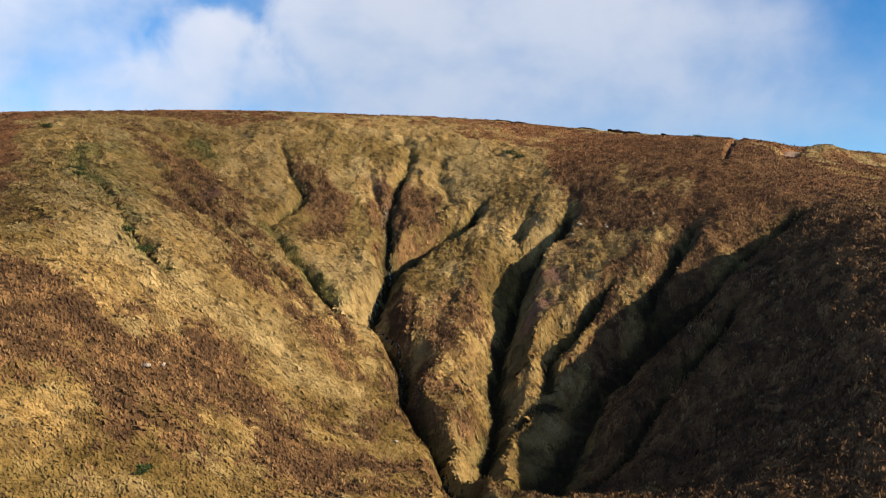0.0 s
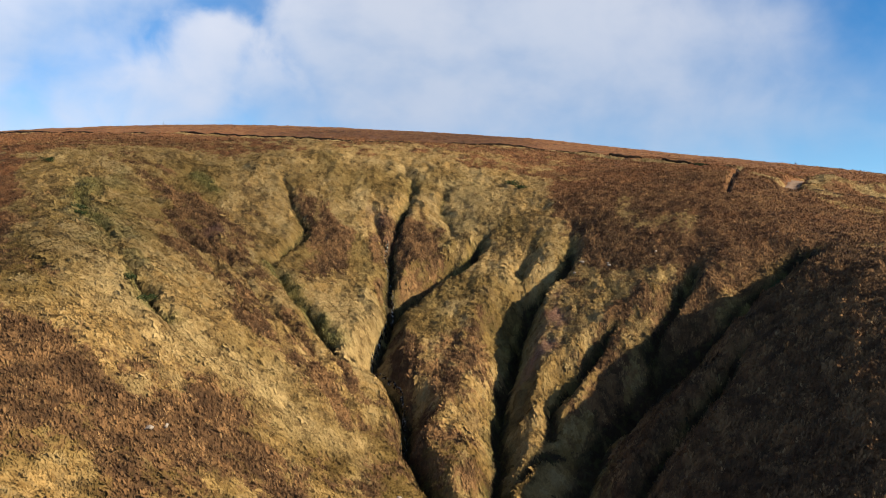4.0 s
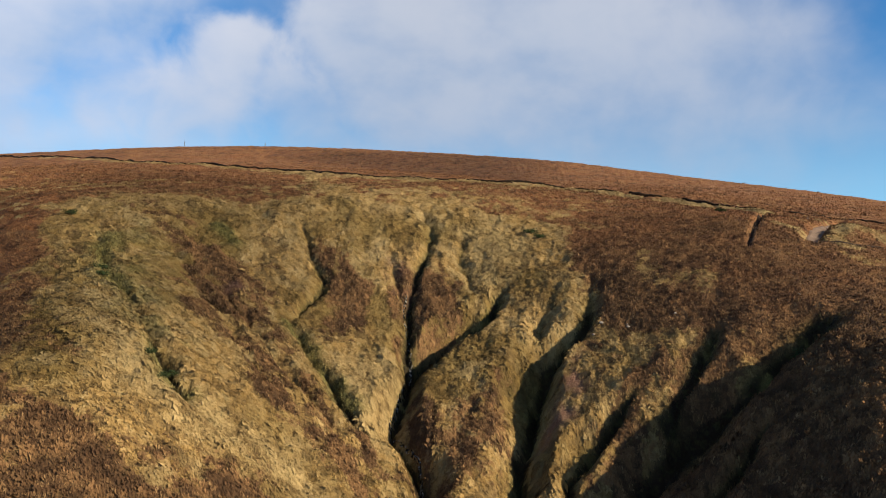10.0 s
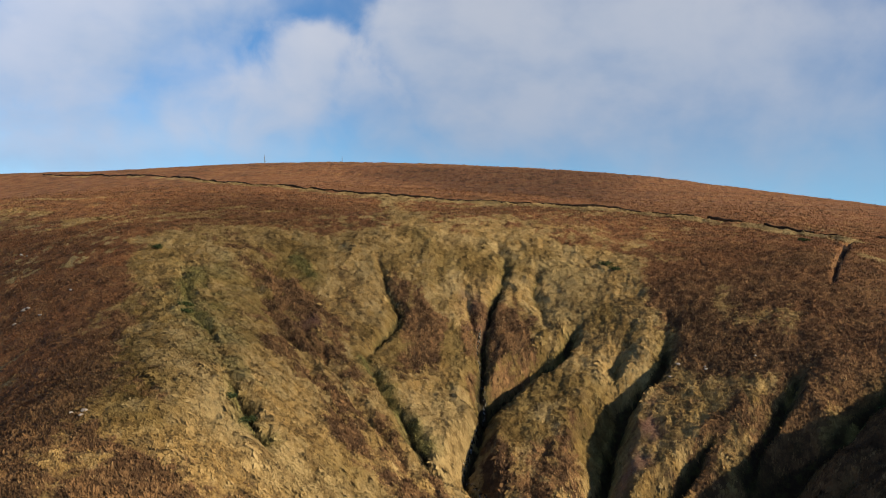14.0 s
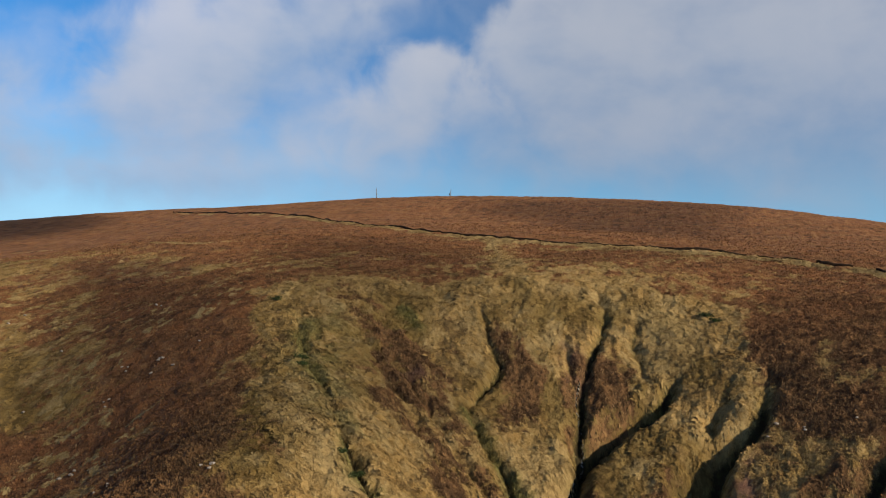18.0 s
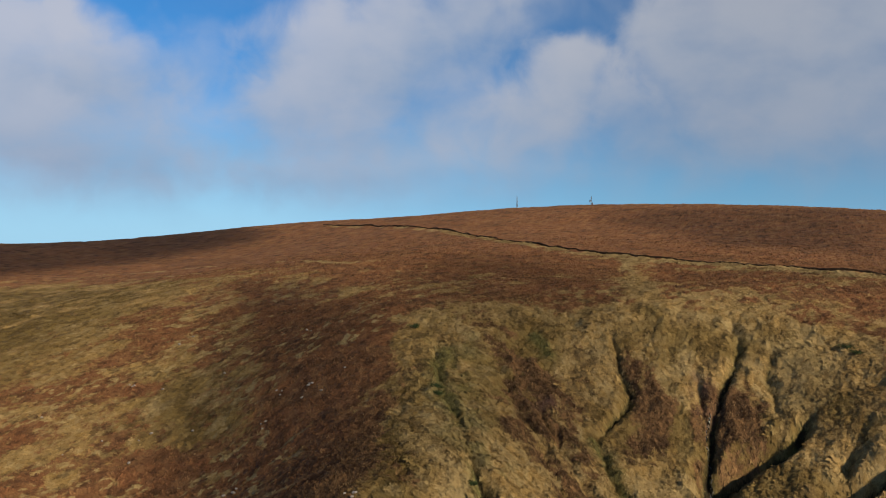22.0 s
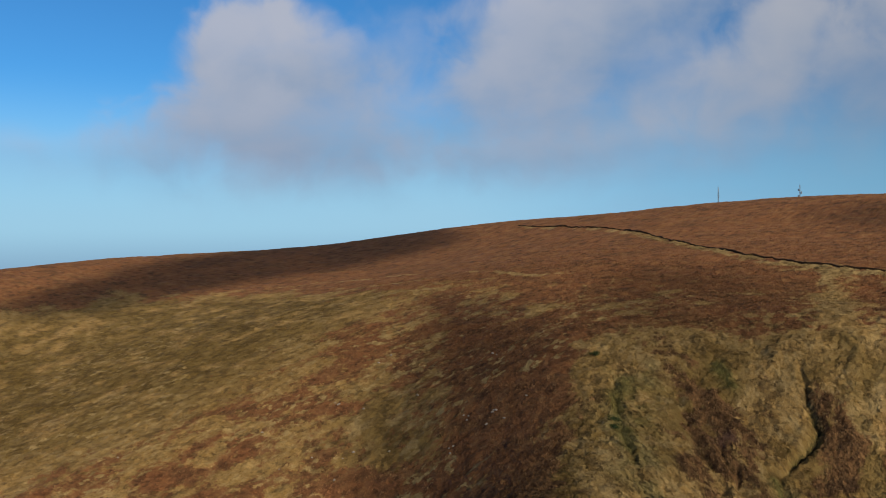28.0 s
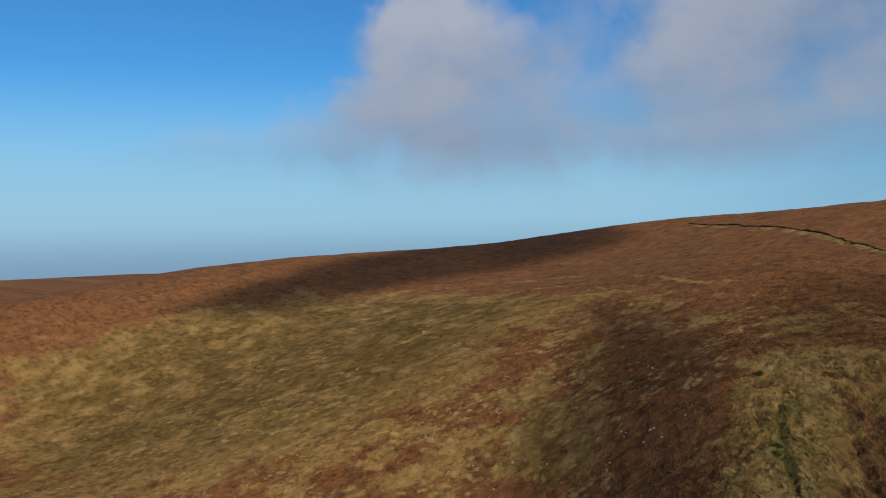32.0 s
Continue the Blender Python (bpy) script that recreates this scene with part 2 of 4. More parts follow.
# patches of growth, as closed rings
ZONES = {
    "bowl": [(-145, 303), (-112, 325), (-71, 331), (-53, 341), (-21, 338), (-8, 347), (15, 340), (34, 329), (37, 296), (41, 283), (35, 253), (62, 239), (51, 217), (41, 199), (35, 196), (2, 201), (-28, 189), (-57, 157), (-73, 165), (-92, 176), (-104, 194), (-111, 210), (-120, 235), (-133, 260), (-138, 280)],
    "rib_left": [(-55, 311), (-42, 304), (-32, 289), (-31, 264), (-40, 252), (-46, 262), (-47, 288)],
    "slope_heath": [(-104, 290), (-84, 292), (-62, 276), (-58, 264), (-72, 260), (-88, 274)],
    "hummocky": [(-121, 258), (-108, 264), (-83, 237), (-71, 214), (-83, 208), (-98, 221), (-115, 243)],
    "rib_main": [(-11, 306), (-1, 296), (1, 271), (-12, 262), (-17, 268), (-17, 284)],
    "streak": [(-93, 274), (-85, 277), (-65, 267), (-53, 252), (-34, 227), (-23, 214), (-13, 203), (-20, 196), (-38, 213), (-59, 239), (-80, 260)],
    "heather_low": [(-95, 172), (-79, 179), (-57, 178), (-41, 177), (-25, 172), (-4, 167), (-8, 154), (-28, 141), (-43, 138), (-56, 133), (-75, 134), (-92, 150)],
    "pale_band": [(-96, 220), (-79, 203), (-60, 198), (-47, 195), (-28, 190), (-18, 187), (-31, 176), (-45, 178), (-63, 184), (-80, 190), (-94, 204)],
    "pale_two": [(-116, 242), (-97, 245), (-79, 221), (-64, 201), (-76, 199), (-89, 206), (-102, 206)],
    "pale_rib": [(-31, 259), (-17, 255), (-16, 236), (-21, 213), (-32, 225), (-37, 243)],
    "pale_top": [(-8, 325), (14, 333), (22, 316), (16, 280), (7, 289), (1, 308)],
    "olive": [(-118, 226), (-107, 229), (-89, 196), (-80, 184), (-87, 178), (-97, 184), (-112, 205)],
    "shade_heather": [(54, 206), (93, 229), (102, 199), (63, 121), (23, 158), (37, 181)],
    "scree_a": [(33, 248), (33, 236), (27, 219), (22, 222), (25, 238)],
    "scree_b": [(-28, 307), (-22, 305), (-20, 287), (-22, 281), (-27, 291)],
    "scree_c": [(-80, 272), (-68, 275), (-67, 267), (-74, 266)],
    "left_grass": [(-733, 157), (-709, 264), (-648, 409), (-520, 470), (-408, 470), (-340, 440), (-335, 330), (-335, 260), (-345, 215), (-381, 175), (-485, 94)],
    "left_olive": [(-249, 269), (-225, 275), (-178, 244), (-182, 222), (-227, 231)],
    "upper_pale": [(-381, 392), (-352, 439), (-269, 468), (-230, 481), (-251, 436), (-295, 400), (-330, 358)],
    "path": [(-81, 437), (-67, 439), (-50, 350), (-35, 336), (-15, 343), (-12, 333), (-43, 325), (-59, 349)],
    "right_ribs": [(38, 267), (47, 253), (56, 251), (66, 245), (60, 231), (48, 215), (39, 206), (32, 194), (13, 199), (17, 224), (31, 244)],
    "spur_heath": [(-52, 204), (-42, 220), (-33, 220), (-22, 203), (-17, 195), (-16, 182), (-28, 188), (-39, 197)],
    "knob": [(-4, 234), (8, 240), (16, 235), (14, 221), (6, 206), (-2, 212), (-7, 222)],
}

PEAT_LINE = [(-446, 722, 0), (-370, 690, 0), (-292, 646, 0), (-250, 610, 0), (-204, 560, 0), (-148, 506, 0), (-106, 479, 0), (-71, 463, 0), (-39, 454, 0), (-10, 445, 0), (19, 434, 0), (46, 430, 0),
             (73, 423, 0), (97, 412, 0), (117, 398, 0), (130, 375, 0)]
DITCH = [(97, 296, 0), (103, 310, 0), (112, 332, 0), (121, 354, 0), (129, 372, 0)]
TRACK = [(176, 404, 0), (168, 391, 0), (156, 370, 0), (144, 348, 0), (134, 330, 0), (126, 315, 0), (123, 308, 0)]
DRAIN = [(126, 307, 0), (138, 309, 0), (150, 313, 0), (172, 317, 0), (215, 317, 0)]


def swell(x, y):
    x, y = np.clip(x, -840, 340), np.clip(y, -80, 850)
    z = 37.3 + -11.8 * x / 500 + 9.4 * y / 500
    for n, c in enumerate(SWELLS):
        cx, cy = -860 + 140 * (n % 9), 40 + 140 * (n // 9)
        z = z + c * np.exp(-((x - cx) ** 2 + (y - cy) ** 2) / (2 * 125.0**2))
    for n, c in enumerate(BOWL):
        cx, cy = -150 + 50 * (n % 7), 120 + 55 * (n // 7)
        z = z + c * np.exp(-((x - cx) ** 2 + (y - cy) ** 2) / (2 * 46.0**2))
    # the hill rounds over beyond its brow
    return z - 0.0004 * np.clip(np.hypot(x, y + 20) - BROW, 0, 400) ** 2


def step(v, lo, hi):
    s = np.clip((v - lo) / (hi - lo), 0, 1)
    return s * s * (3 - 2 * s)


def lattice(ix, iy, seed):
    h = (ix * 374761393 + iy * 668265263 + seed * 974634777) & 0xFFFFFFFF
    h = ((h ^ (h >> 13)) * 1274126177) & 0xFFFFFFFF
    return ((h ^ (h >> 16)) & 0xFFFF) / 65535.0


def rough(x, y, size, seed=0, octaves=3):
    """Value noise of about -1 to 1, its largest lumps size metres wide."""
    total, amp, norm = 0.0, 1.0, 0.0
    for o in range(octaves):
        u, v = x / size * 2**o + 1000.5, y / size * 2**o + 1000.5
        iu, iv = np.floor(u).astype(np.int64), np.floor(v).astype(np.int64)
        fu, fv = u - iu, v - iv
        fu, fv = fu * fu * (3 - 2 * fu), fv * fv * (3 - 2 * fv)
        a = lattice(iu, iv, seed + o) * (1 - fu) + lattice(iu + 1, iv, seed + o) * fu
        b = lattice(iu, iv + 1, seed + o) * (1 - fu) + lattice(iu + 1, iv + 1, seed + o) * fu
        total, norm, amp = total + amp * (2 * (a * (1 - fv) + b * fv) - 1), norm + amp, amp * 0.5
    return total / norm


def hummocks(x, y, size, seed):
    """Rounded tussocks packed side by side: height of each dome (0 in the gaps, 1 on top) and a chance of its own."""
    u, v = x / size + 3000.5, y / size + 3000.5
    iu, iv = np.floor(u).astype(np.int64), np.floor(v).astype(np.int64)
    best, own = np.full(x.shape, 9.0), np.zeros(x.shape)
    for a in (-1, 0, 1):
        for b in (-1, 0, 1):
            d = np.hypot(iu + a + 0.15 + 0.7 * lattice(iu + a, iv + b, seed) - u, iv + b + 0.15 + 0.7 * lattice(iu + a, iv + b, seed + 1) - v)
            near = d < best
            best, own = np.where(near, d, best), np.where(near, lattice(iu + a, iv + b, seed + 2), own)
    return np.clip(1 - (best / 0.75) ** 2, 0, 1), own


def along(x, y, run):
    """Distance to a run of points x, y, value, and the value at the nearest place."""
    best, val = np.full(x.shape, 1e9), np.zeros(x.shape)
    for (ax, ay, av), (bx, by, bv) in zip(run, run[1:]):
        dx, dy = bx - ax, by - ay
        s = np.clip(((x - ax) * dx + (y - ay) * dy) / (dx * dx + dy * dy), 0, 1)
        d = np.hypot(x - ax - s * dx, y - ay - s * dy)
        near = d < best
        best, val = np.where(near, d, best), np.where(near, av + s * (bv - av), val)
    return best, val


def inside(x, y, ring, soft=3.0):
    """1 well inside a closed ring of points, 0 outside, soft metres wide at the edge."""
    d, odd = np.full(x.shape, 1e9), np.zeros(x.shape, bool)
    for (ax, ay), (bx, by) in zip(ring, ring[1:] + ring[:1]):
        dx, dy = bx - ax, by - ay
        s = np.clip(((x - ax) * dx + (y - ay) * dy) / (dx * dx + dy * dy), 0, 1)
        d = np.minimum(d, np.hypot(x - ax - s * dx, y - ay - s * dy))
        if by != ay:
            odd ^= ((ay > y) != (by > y)) & (x < ax + (y - ay) * dx / dy)
    return step(np.where(odd, d, -d), -soft, soft)


def carve(x, y):
    """How deep the gullies are cut at a place, and how near to a stream bed it is (1 on it)."""
    cut, bed = np.zeros(x.shape), np.zeros(x.shape)
    wx, wy = x + 2.0 * rough(x, y, 14, 40) + 0.9 * rough(x, y, 4, 41, 2), y + 2.0 * rough(x, y, 14, 50) + 0.9 * rough(x, y, 4, 51, 2)
    spread = 1 + 0.45 * rough(x, y, 9, 43, 2)
    for width, run in GULLIES.values():
        d, depth = along(wx, wy, run)
        depth = depth * (1 + 0.22 * rough(x, y, 11, 44, 2))
        wide = width * (0.42 + 0.58 * depth / max(v for _, _, v in run)) * spread
        cut = np.maximum(cut, depth * np.maximum(1 - d / (1.5 * wide), 0) ** 1.2 + np.minimum(0.2 * depth, 0.8) * np.exp(-((d / 1.2) ** 2)))
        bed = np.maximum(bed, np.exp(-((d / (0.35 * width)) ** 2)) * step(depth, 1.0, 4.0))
    return cut, bed


def fanned(x, y):
    """Bearing and distance from the foot of the bowl, to which its rills run down."""
    return np.arctan2(x + 8, np.maximum(y - 185, -60) + 20.0) * 3.0, np.hypot(x + 8, y - 185) / 7.0


def land(x, y):
    """Height of the ground."""
    z = swell(x, y)
    out = np.hypot(np.maximum(np.maximum(-820 - x, x - 330), 0), np.maximum(np.maximum(-60 - y, y - 830), 0))
    z = z + (-140 - z) * step(out, 0, 1000)
    cut, bed = carve(x, y)
    fan, out = fanned(x, y)
    ring = inside(x, y, ZONES["bowl"], 8)
    rill = np.abs(rough(fan * 2.6, out / 4.5, 1.0, 21, 3))
    small = np.abs(rough(fan * 6.5 + 40, out / 3.2, 1.0, 23, 2))
    z = z + ring * step(out, 2, 6) * (1.0 * (rill - 0.25) + 0.6 * (small - 0.25)) + ring * 0.35 * rough(x, y, 3.4, 14, 2)
    dome, own = hummocks(x + 0.5 * rough(x, y, 3, 15, 1), y, 1.7, 90)
    z = z + (0.3 + 0.7 * ring) * (0.25 + 0.5 * own) * (0.75 + inside(x, y, ZONES["hummocky"], 6)) * (dome - 0.5) + ring * 0.9 * rough(x, y, 7.5, 19, 3)
    bank = inside(x, y, ZONES["shade_heather"], 8)
    z = z + bank * 0.075 * (x - 72) + bank * (0.3 + 0.8 * own) * (dome - 0.4) + bank * 0.5 * rough(x, y, 5, 18, 2)
    z = z - (0.5 * ring + 0.25) * np.maximum(rough(x, y, 9, 17, 3) - 0.12, 0) * 2.2
    z = z - 2.4 * np.exp(-((along(x, y, TRACK)[0] / 3.6) ** 4)) - 0.7 * np.exp(-((along(x, y, DRAIN)[0] / 1.4) ** 2))
    for bx, by, bw, bd, bh in ((48, 180, 12, 14, 2.5), (56, 196, 5, 5, 1.6), (46, 188, 6, 6, 2.4), (38, 182, 6, 6, 2.0), (146, 326, 6.5, 7, 3.4), (161, 327, 10, 6, 2.6), (175, 330, 13, 7, 2.0), (115, 324, 5, 9, 1.0)):
        z = z + bh * np.exp(-(((x - bx) / bw) ** 2) - ((y - by) / bd) ** 2)
    z = z + (0.7 + 1.0 * step(x, -20, 40)) * np.exp(-((along(x, y, PEAT_LINE)[0] / 4.5) ** 2))
    return z - cut + 0.8 * rough(x, y, 22, 3) + 0.45 * rough(x, y, 5, 9, 2) + 0.27 * rough(x, y, 1.8, 12, 1)


SOFT = {"bowl": 4, "hummocky": 6, "slope_heath": 4, "left_grass": 60, "left_olive": 26, "upper_pale": 12, "path": 8, "heather_low": 14, "shade_heather": 8, "pale_band": 6, "pale_two": 6, "knob": 5, "spur_heath": 4, "olive": 8, "right_ribs": 8}


def growth(x, y):
    """What grows at a place, each 0 to 1: heather against grass, straw, olive turf, green wet flushes, bare scree, rust on the high moor."""
    wx, wy = x + 5 * rough(x, y, 16, 60), y + 5 * rough(x, y, 16, 70)
    wx, wy = wx + 1.6 * rough(x, y, 4, 61), wy + 1.6 * rough(x, y, 4, 71)
    zone = {k: inside(wx, wy, ring, SOFT.get(k, 3)) for k, ring in ZONES.items()}
    zone["bowl"] = inside(wx, wy + 16 * rough(x, y, 26, 62, 4) * step(y, 295, 325), ZONES["bowl"], 5)
    patch, speck = rough(x, y, 14, 80, 4), rough(x, y, 4, 90, 3)
    fan, out = fanned(x, y)
    side, over = 0.54 * x + 0.84 * y, 0.84 * x - 0.54 * y
    streak = rough(fan * 2.2, out / 5.5, 1.0, 26, 3)
    low = inside(wx, wy, [(-100, 150), (-62, 100), (10, 95), (30, 150), (36, 200), (-28, 192), (-60, 160)], 6)
    grass = np.maximum.reduce([zone["bowl"], low, 0.80 * zone["left_grass"], 0.40 * zone["left_olive"], 0.8 * zone["right_ribs"], 0.25 * zone["upper_pale"], 0.7 * zone["path"]])
    heath = 0.95 - grass
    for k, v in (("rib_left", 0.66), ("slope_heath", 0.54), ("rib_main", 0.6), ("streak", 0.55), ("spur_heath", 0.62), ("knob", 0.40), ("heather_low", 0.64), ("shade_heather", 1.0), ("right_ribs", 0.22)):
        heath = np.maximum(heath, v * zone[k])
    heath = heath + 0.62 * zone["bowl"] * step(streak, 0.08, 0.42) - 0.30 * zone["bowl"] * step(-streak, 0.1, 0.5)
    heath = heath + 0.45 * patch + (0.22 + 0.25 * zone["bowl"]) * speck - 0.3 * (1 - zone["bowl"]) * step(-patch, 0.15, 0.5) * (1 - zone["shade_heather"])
    west = step(-x, 105, 150) * step(430 - y, 0, 80)
    heath = heath - 0.27 * west
    spur = inside(wx, wy, [(-300, 395), (-172, 330), (-142, 290), (-114, 212), (-104, 185), (-190, 175), (-228, 214), (-243, 265), (-278, 345)], 14)
    heath = heath + 0.24 * spur - 0.4 * spur * zone["left_olive"] + 0.30 * low * step(patch + 0.5 * speck, -0.4, 0.3)
    head = inside(wx, wy, [(-128, 300), (-98, 318), (-70, 333), (-45, 318), (-55, 290), (-85, 268), (-112, 262)], 12)
    heath = heath + 0.24 * head * step(rough(x, y, 11, 92, 4), -0.35, 0.3)
    brow = inside(wx, wy, [(-128, 250), (-128, 312), (-96, 330), (-84, 290), (-88, 240), (-100, 205)], 9)
    heath = heath + 0.22 * brow * step(patch + speck, -0.1, 0.6)
    heath = heath + np.maximum(zone["left_grass"], 0.8 * west * step(-x, 165, 240)) * (0.60 * rough(side / 1.5, over, 16.0, 37, 5) - 0.12)
    far = np.maximum(step(y, 400, 450), step(-x, 420, 520)) * (1 - zone["left_grass"]) * (1 - zone["upper_pale"])
    heath = heath + far * np.maximum(0.86 + 0.25 * patch - heath, 0)
    fell = step(y, 325, 360) * step(470 - y, 0, 40) * step(x, -190, -130)
    heath = heath - 0.38 * fell * step(speck + 0.6 * patch, -0.15, 0.35)
    peat, _ = along(x + 2.5 * rough(x, y, 9, 46), y + 2.5 * rough(x, y, 9, 47), [(a, b - 5, 0) for a, b, _ in PEAT_LINE])
    wide = 5 + 9 * step(x, -190, -90) * step(60 - x, 0, 60)
    bank = np.exp(-((peat / wide) ** 2)) * step(rough(x / 2.2, y, 5, 45, 3), -0.45, 0.25)
    spine, _ = along(wx, wy, [(-84, 462, 0), (-80, 440, 0), (-66, 385, 0), (-55, 350, 0), (-46, 338, 0), (-15, 331, 0)])
    way = np.exp(-((spine / 4.5) ** 2)) * step(speck + patch, -0.6, 0.2)
    for run in ([(-540, 470, 0), (-508, 500, 0), (-469, 509, 0), (-414, 517, 0)], [(-345, 490, 0), (-300, 468, 0), (-257, 440, 0), (-232, 446, 0)], [(-470, 440, 0), (-425, 470, 0), (-370, 476, 0)], [(-400, 400, 0), (-350, 425, 0), (-310, 428, 0)]):
        runnel, _ = along(x + 5 * rough(x, y, 18, 48), y + 5 * rough(x, y, 18, 49), run)
        way = np.maximum(way, np.exp(-((runnel / 3.5) ** 2)) * step(speck + patch, -0.5, 0.3))
    rim, _ = along(wx, wy, [(-124, 310, 0), (-71, 345, 0), (-8, 352, 0), (34, 335, 0)])
    heath = np.clip(heath - 0.8 * bank - 0.8 * way - 0.6 * np.exp(-((rim / 20) ** 2)) * step(patch + 0.6 * speck, -0.4, 0.3), 0, 1)
    mound, _ = along(wx, wy, [(120, 322, 0), (132, 303, 0), (160, 320, 0), (215, 312, 0)])
    heath = heath * (1 - 0.8 * np.exp(-((mound / 7) ** 2)) * step(speck, -0.5, 0.3))
    knoll, _ = along(wx, wy, [(139, 325, 0), (156, 330, 0), (178, 333, 0)])
    knoll = np.exp(-((knoll / 6) ** 2)) * step(speck, -0.6, 0.2)
    heath = heath * (1 - 0.85 * knoll)
    straw = np.maximum.reduce([0.75 * np.exp(-((mound / 6) ** 2)), 0.7 * knoll, 0.85 * zone["pale_band"] * step(speck + 0.5 * patch, -0.9, -0.2), 0.55 * zone["pale_two"] * step(speck, -0.4, 0.2), 0.7 * zone["pale_rib"], 0.8 * zone["hummocky"] * step(speck, -0.5, 0.3), 0.55 * zone["pale_top"], 0.75 * bank, 0.8 * way, 0.45 * np.exp(-((rim / 16) ** 2)) * step(speck, -0.3, 0.4),
                               0.75 * (1 - 0.6 * zone["left_grass"]) * step(rough(x, y, 7, 95, 3), 0.12, 0.5) * step(patch, -0.5, 0.2)])
    fleck = np.maximum(west, 0.7 * step(y, 355, 380) * step(450 - y, 0, 30)) * step(rough(side / 1.4, over, 2.4, 97, 2), 0.27, 0.42) * step(x, -600, -560) * step(rough(x, y, 30, 98, 2), -0.3, 0.3)
    heath, straw = heath * (1 - 0.85 * fleck), np.maximum(straw, 0.85 * fleck)
    heath = heath * (1 - 0.75 * np.maximum.reduce([zone["pale_band"], zone["pale_two"], zone["hummocky"]]) * step(speck, -0.7, 0.0))
    olive = np.maximum.reduce([zone["olive"], 0.85 * zone["left_olive"], 0.95 * zone["left_grass"] * step(patch, -0.6, 0.1), 0.95 * low * step(patch, -0.6, 0.1), 0.6 * west * step(patch, 0.1, 0.4), 0.75 * zone["bowl"] * step(rough(x, y, 26, 83, 4), -0.1, 0.4)])
    cut, bed = carve(x, y)
    green = 0.75 * bed * step(rough(x, y, 9, 33, 2), -0.5, 0.2)
    for run, wide in (([(-120, 277, 0), (-109, 255, 0), (-95, 239, 0)], 4), ([(-90, 304, 0), (-79, 296, 0)], 2.5), ([(-52, 263, 0), (-46, 254, 0), (-39, 243, 0), (-30, 229, 0)], 3), ([(20, 248, 0), (18, 231, 0)], 3.5), ([(-78, 207, 0), (-66, 196, 0)], 3)):
        d, _ = along(wx, wy, run)
        green = np.maximum(green, 0.68 * np.exp(-((d / wide) ** 2)))
    flush = inside(wx, wy, [(-128, 285), (-112, 290), (-88, 245), (-66, 205), (-85, 215), (-112, 245)], 8)
    green = np.maximum(green, 0.45 * flush * step(speck + patch, -0.4, 0.3))
    scree = np.maximum.reduce([0.85 * zone["scree_a"], 0.7 * zone["scree_b"], 0.6 * zone["scree_c"]]) * step(speck, -0.5, 0.3)
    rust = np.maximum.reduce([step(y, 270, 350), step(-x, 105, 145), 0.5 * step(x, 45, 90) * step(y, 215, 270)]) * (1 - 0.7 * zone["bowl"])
    tone = np.where(zone["bowl"] > 0.5, 0.5 + 0.5 * rough(fan * 5.0, out / 2.2, 1.0, 28, 3), 0.5 + 0.26 * rough(side / 1.4, over, 4.0, 29, 4))
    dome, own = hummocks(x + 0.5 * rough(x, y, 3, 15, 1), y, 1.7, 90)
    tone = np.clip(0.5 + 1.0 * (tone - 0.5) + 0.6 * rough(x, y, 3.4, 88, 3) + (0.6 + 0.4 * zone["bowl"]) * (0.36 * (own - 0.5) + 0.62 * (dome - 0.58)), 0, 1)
    # wet peaty stream beds, which also carry the gullies' deep shade as colour
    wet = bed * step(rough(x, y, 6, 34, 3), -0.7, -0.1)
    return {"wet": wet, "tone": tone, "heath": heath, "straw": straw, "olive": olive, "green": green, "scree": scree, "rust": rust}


# ---- materials ----
def surface(name, shade, roughness=0.9, metal=0.0, bump=None, facing=None):
    """A material: shade(k) gives the colour, bump(k) the height and its depth in metres, facing(k) the way its blades face."""
    m = bpy.data.materials.new(name)
    m.use_nodes = True
    k = Nodes(m.node_tree)
    p = k.add("ShaderNodeBsdfPrincipled")
    k.put(p.inputs["Base Color"], shade(k))
    k.put(p.inputs["Roughness"], roughness)
    p.inputs["Metallic"].default_value = metal
    p.inputs["Specular IOR Level"].default_value = 0.2
    if bump:
        high, depth = bump(k)
        b = k.add("ShaderNodeBump")
        b.inputs["Strength"].default_value, b.inputs["Distance"].default_value = 1.0, depth
        k.put(b.inputs["Height"], high)
        if facing:
            k.put(b.inputs["Normal"], facing(k))
        k.put(p.inputs["Normal"], b.outputs[0])
    end = k.add("ShaderNodeOutputMaterial")
    k.put(end.inputs[0], p.outputs[0])
    return m


def here(k):
    return k.add("ShaderNodeTexCoord").outputs["Object"]


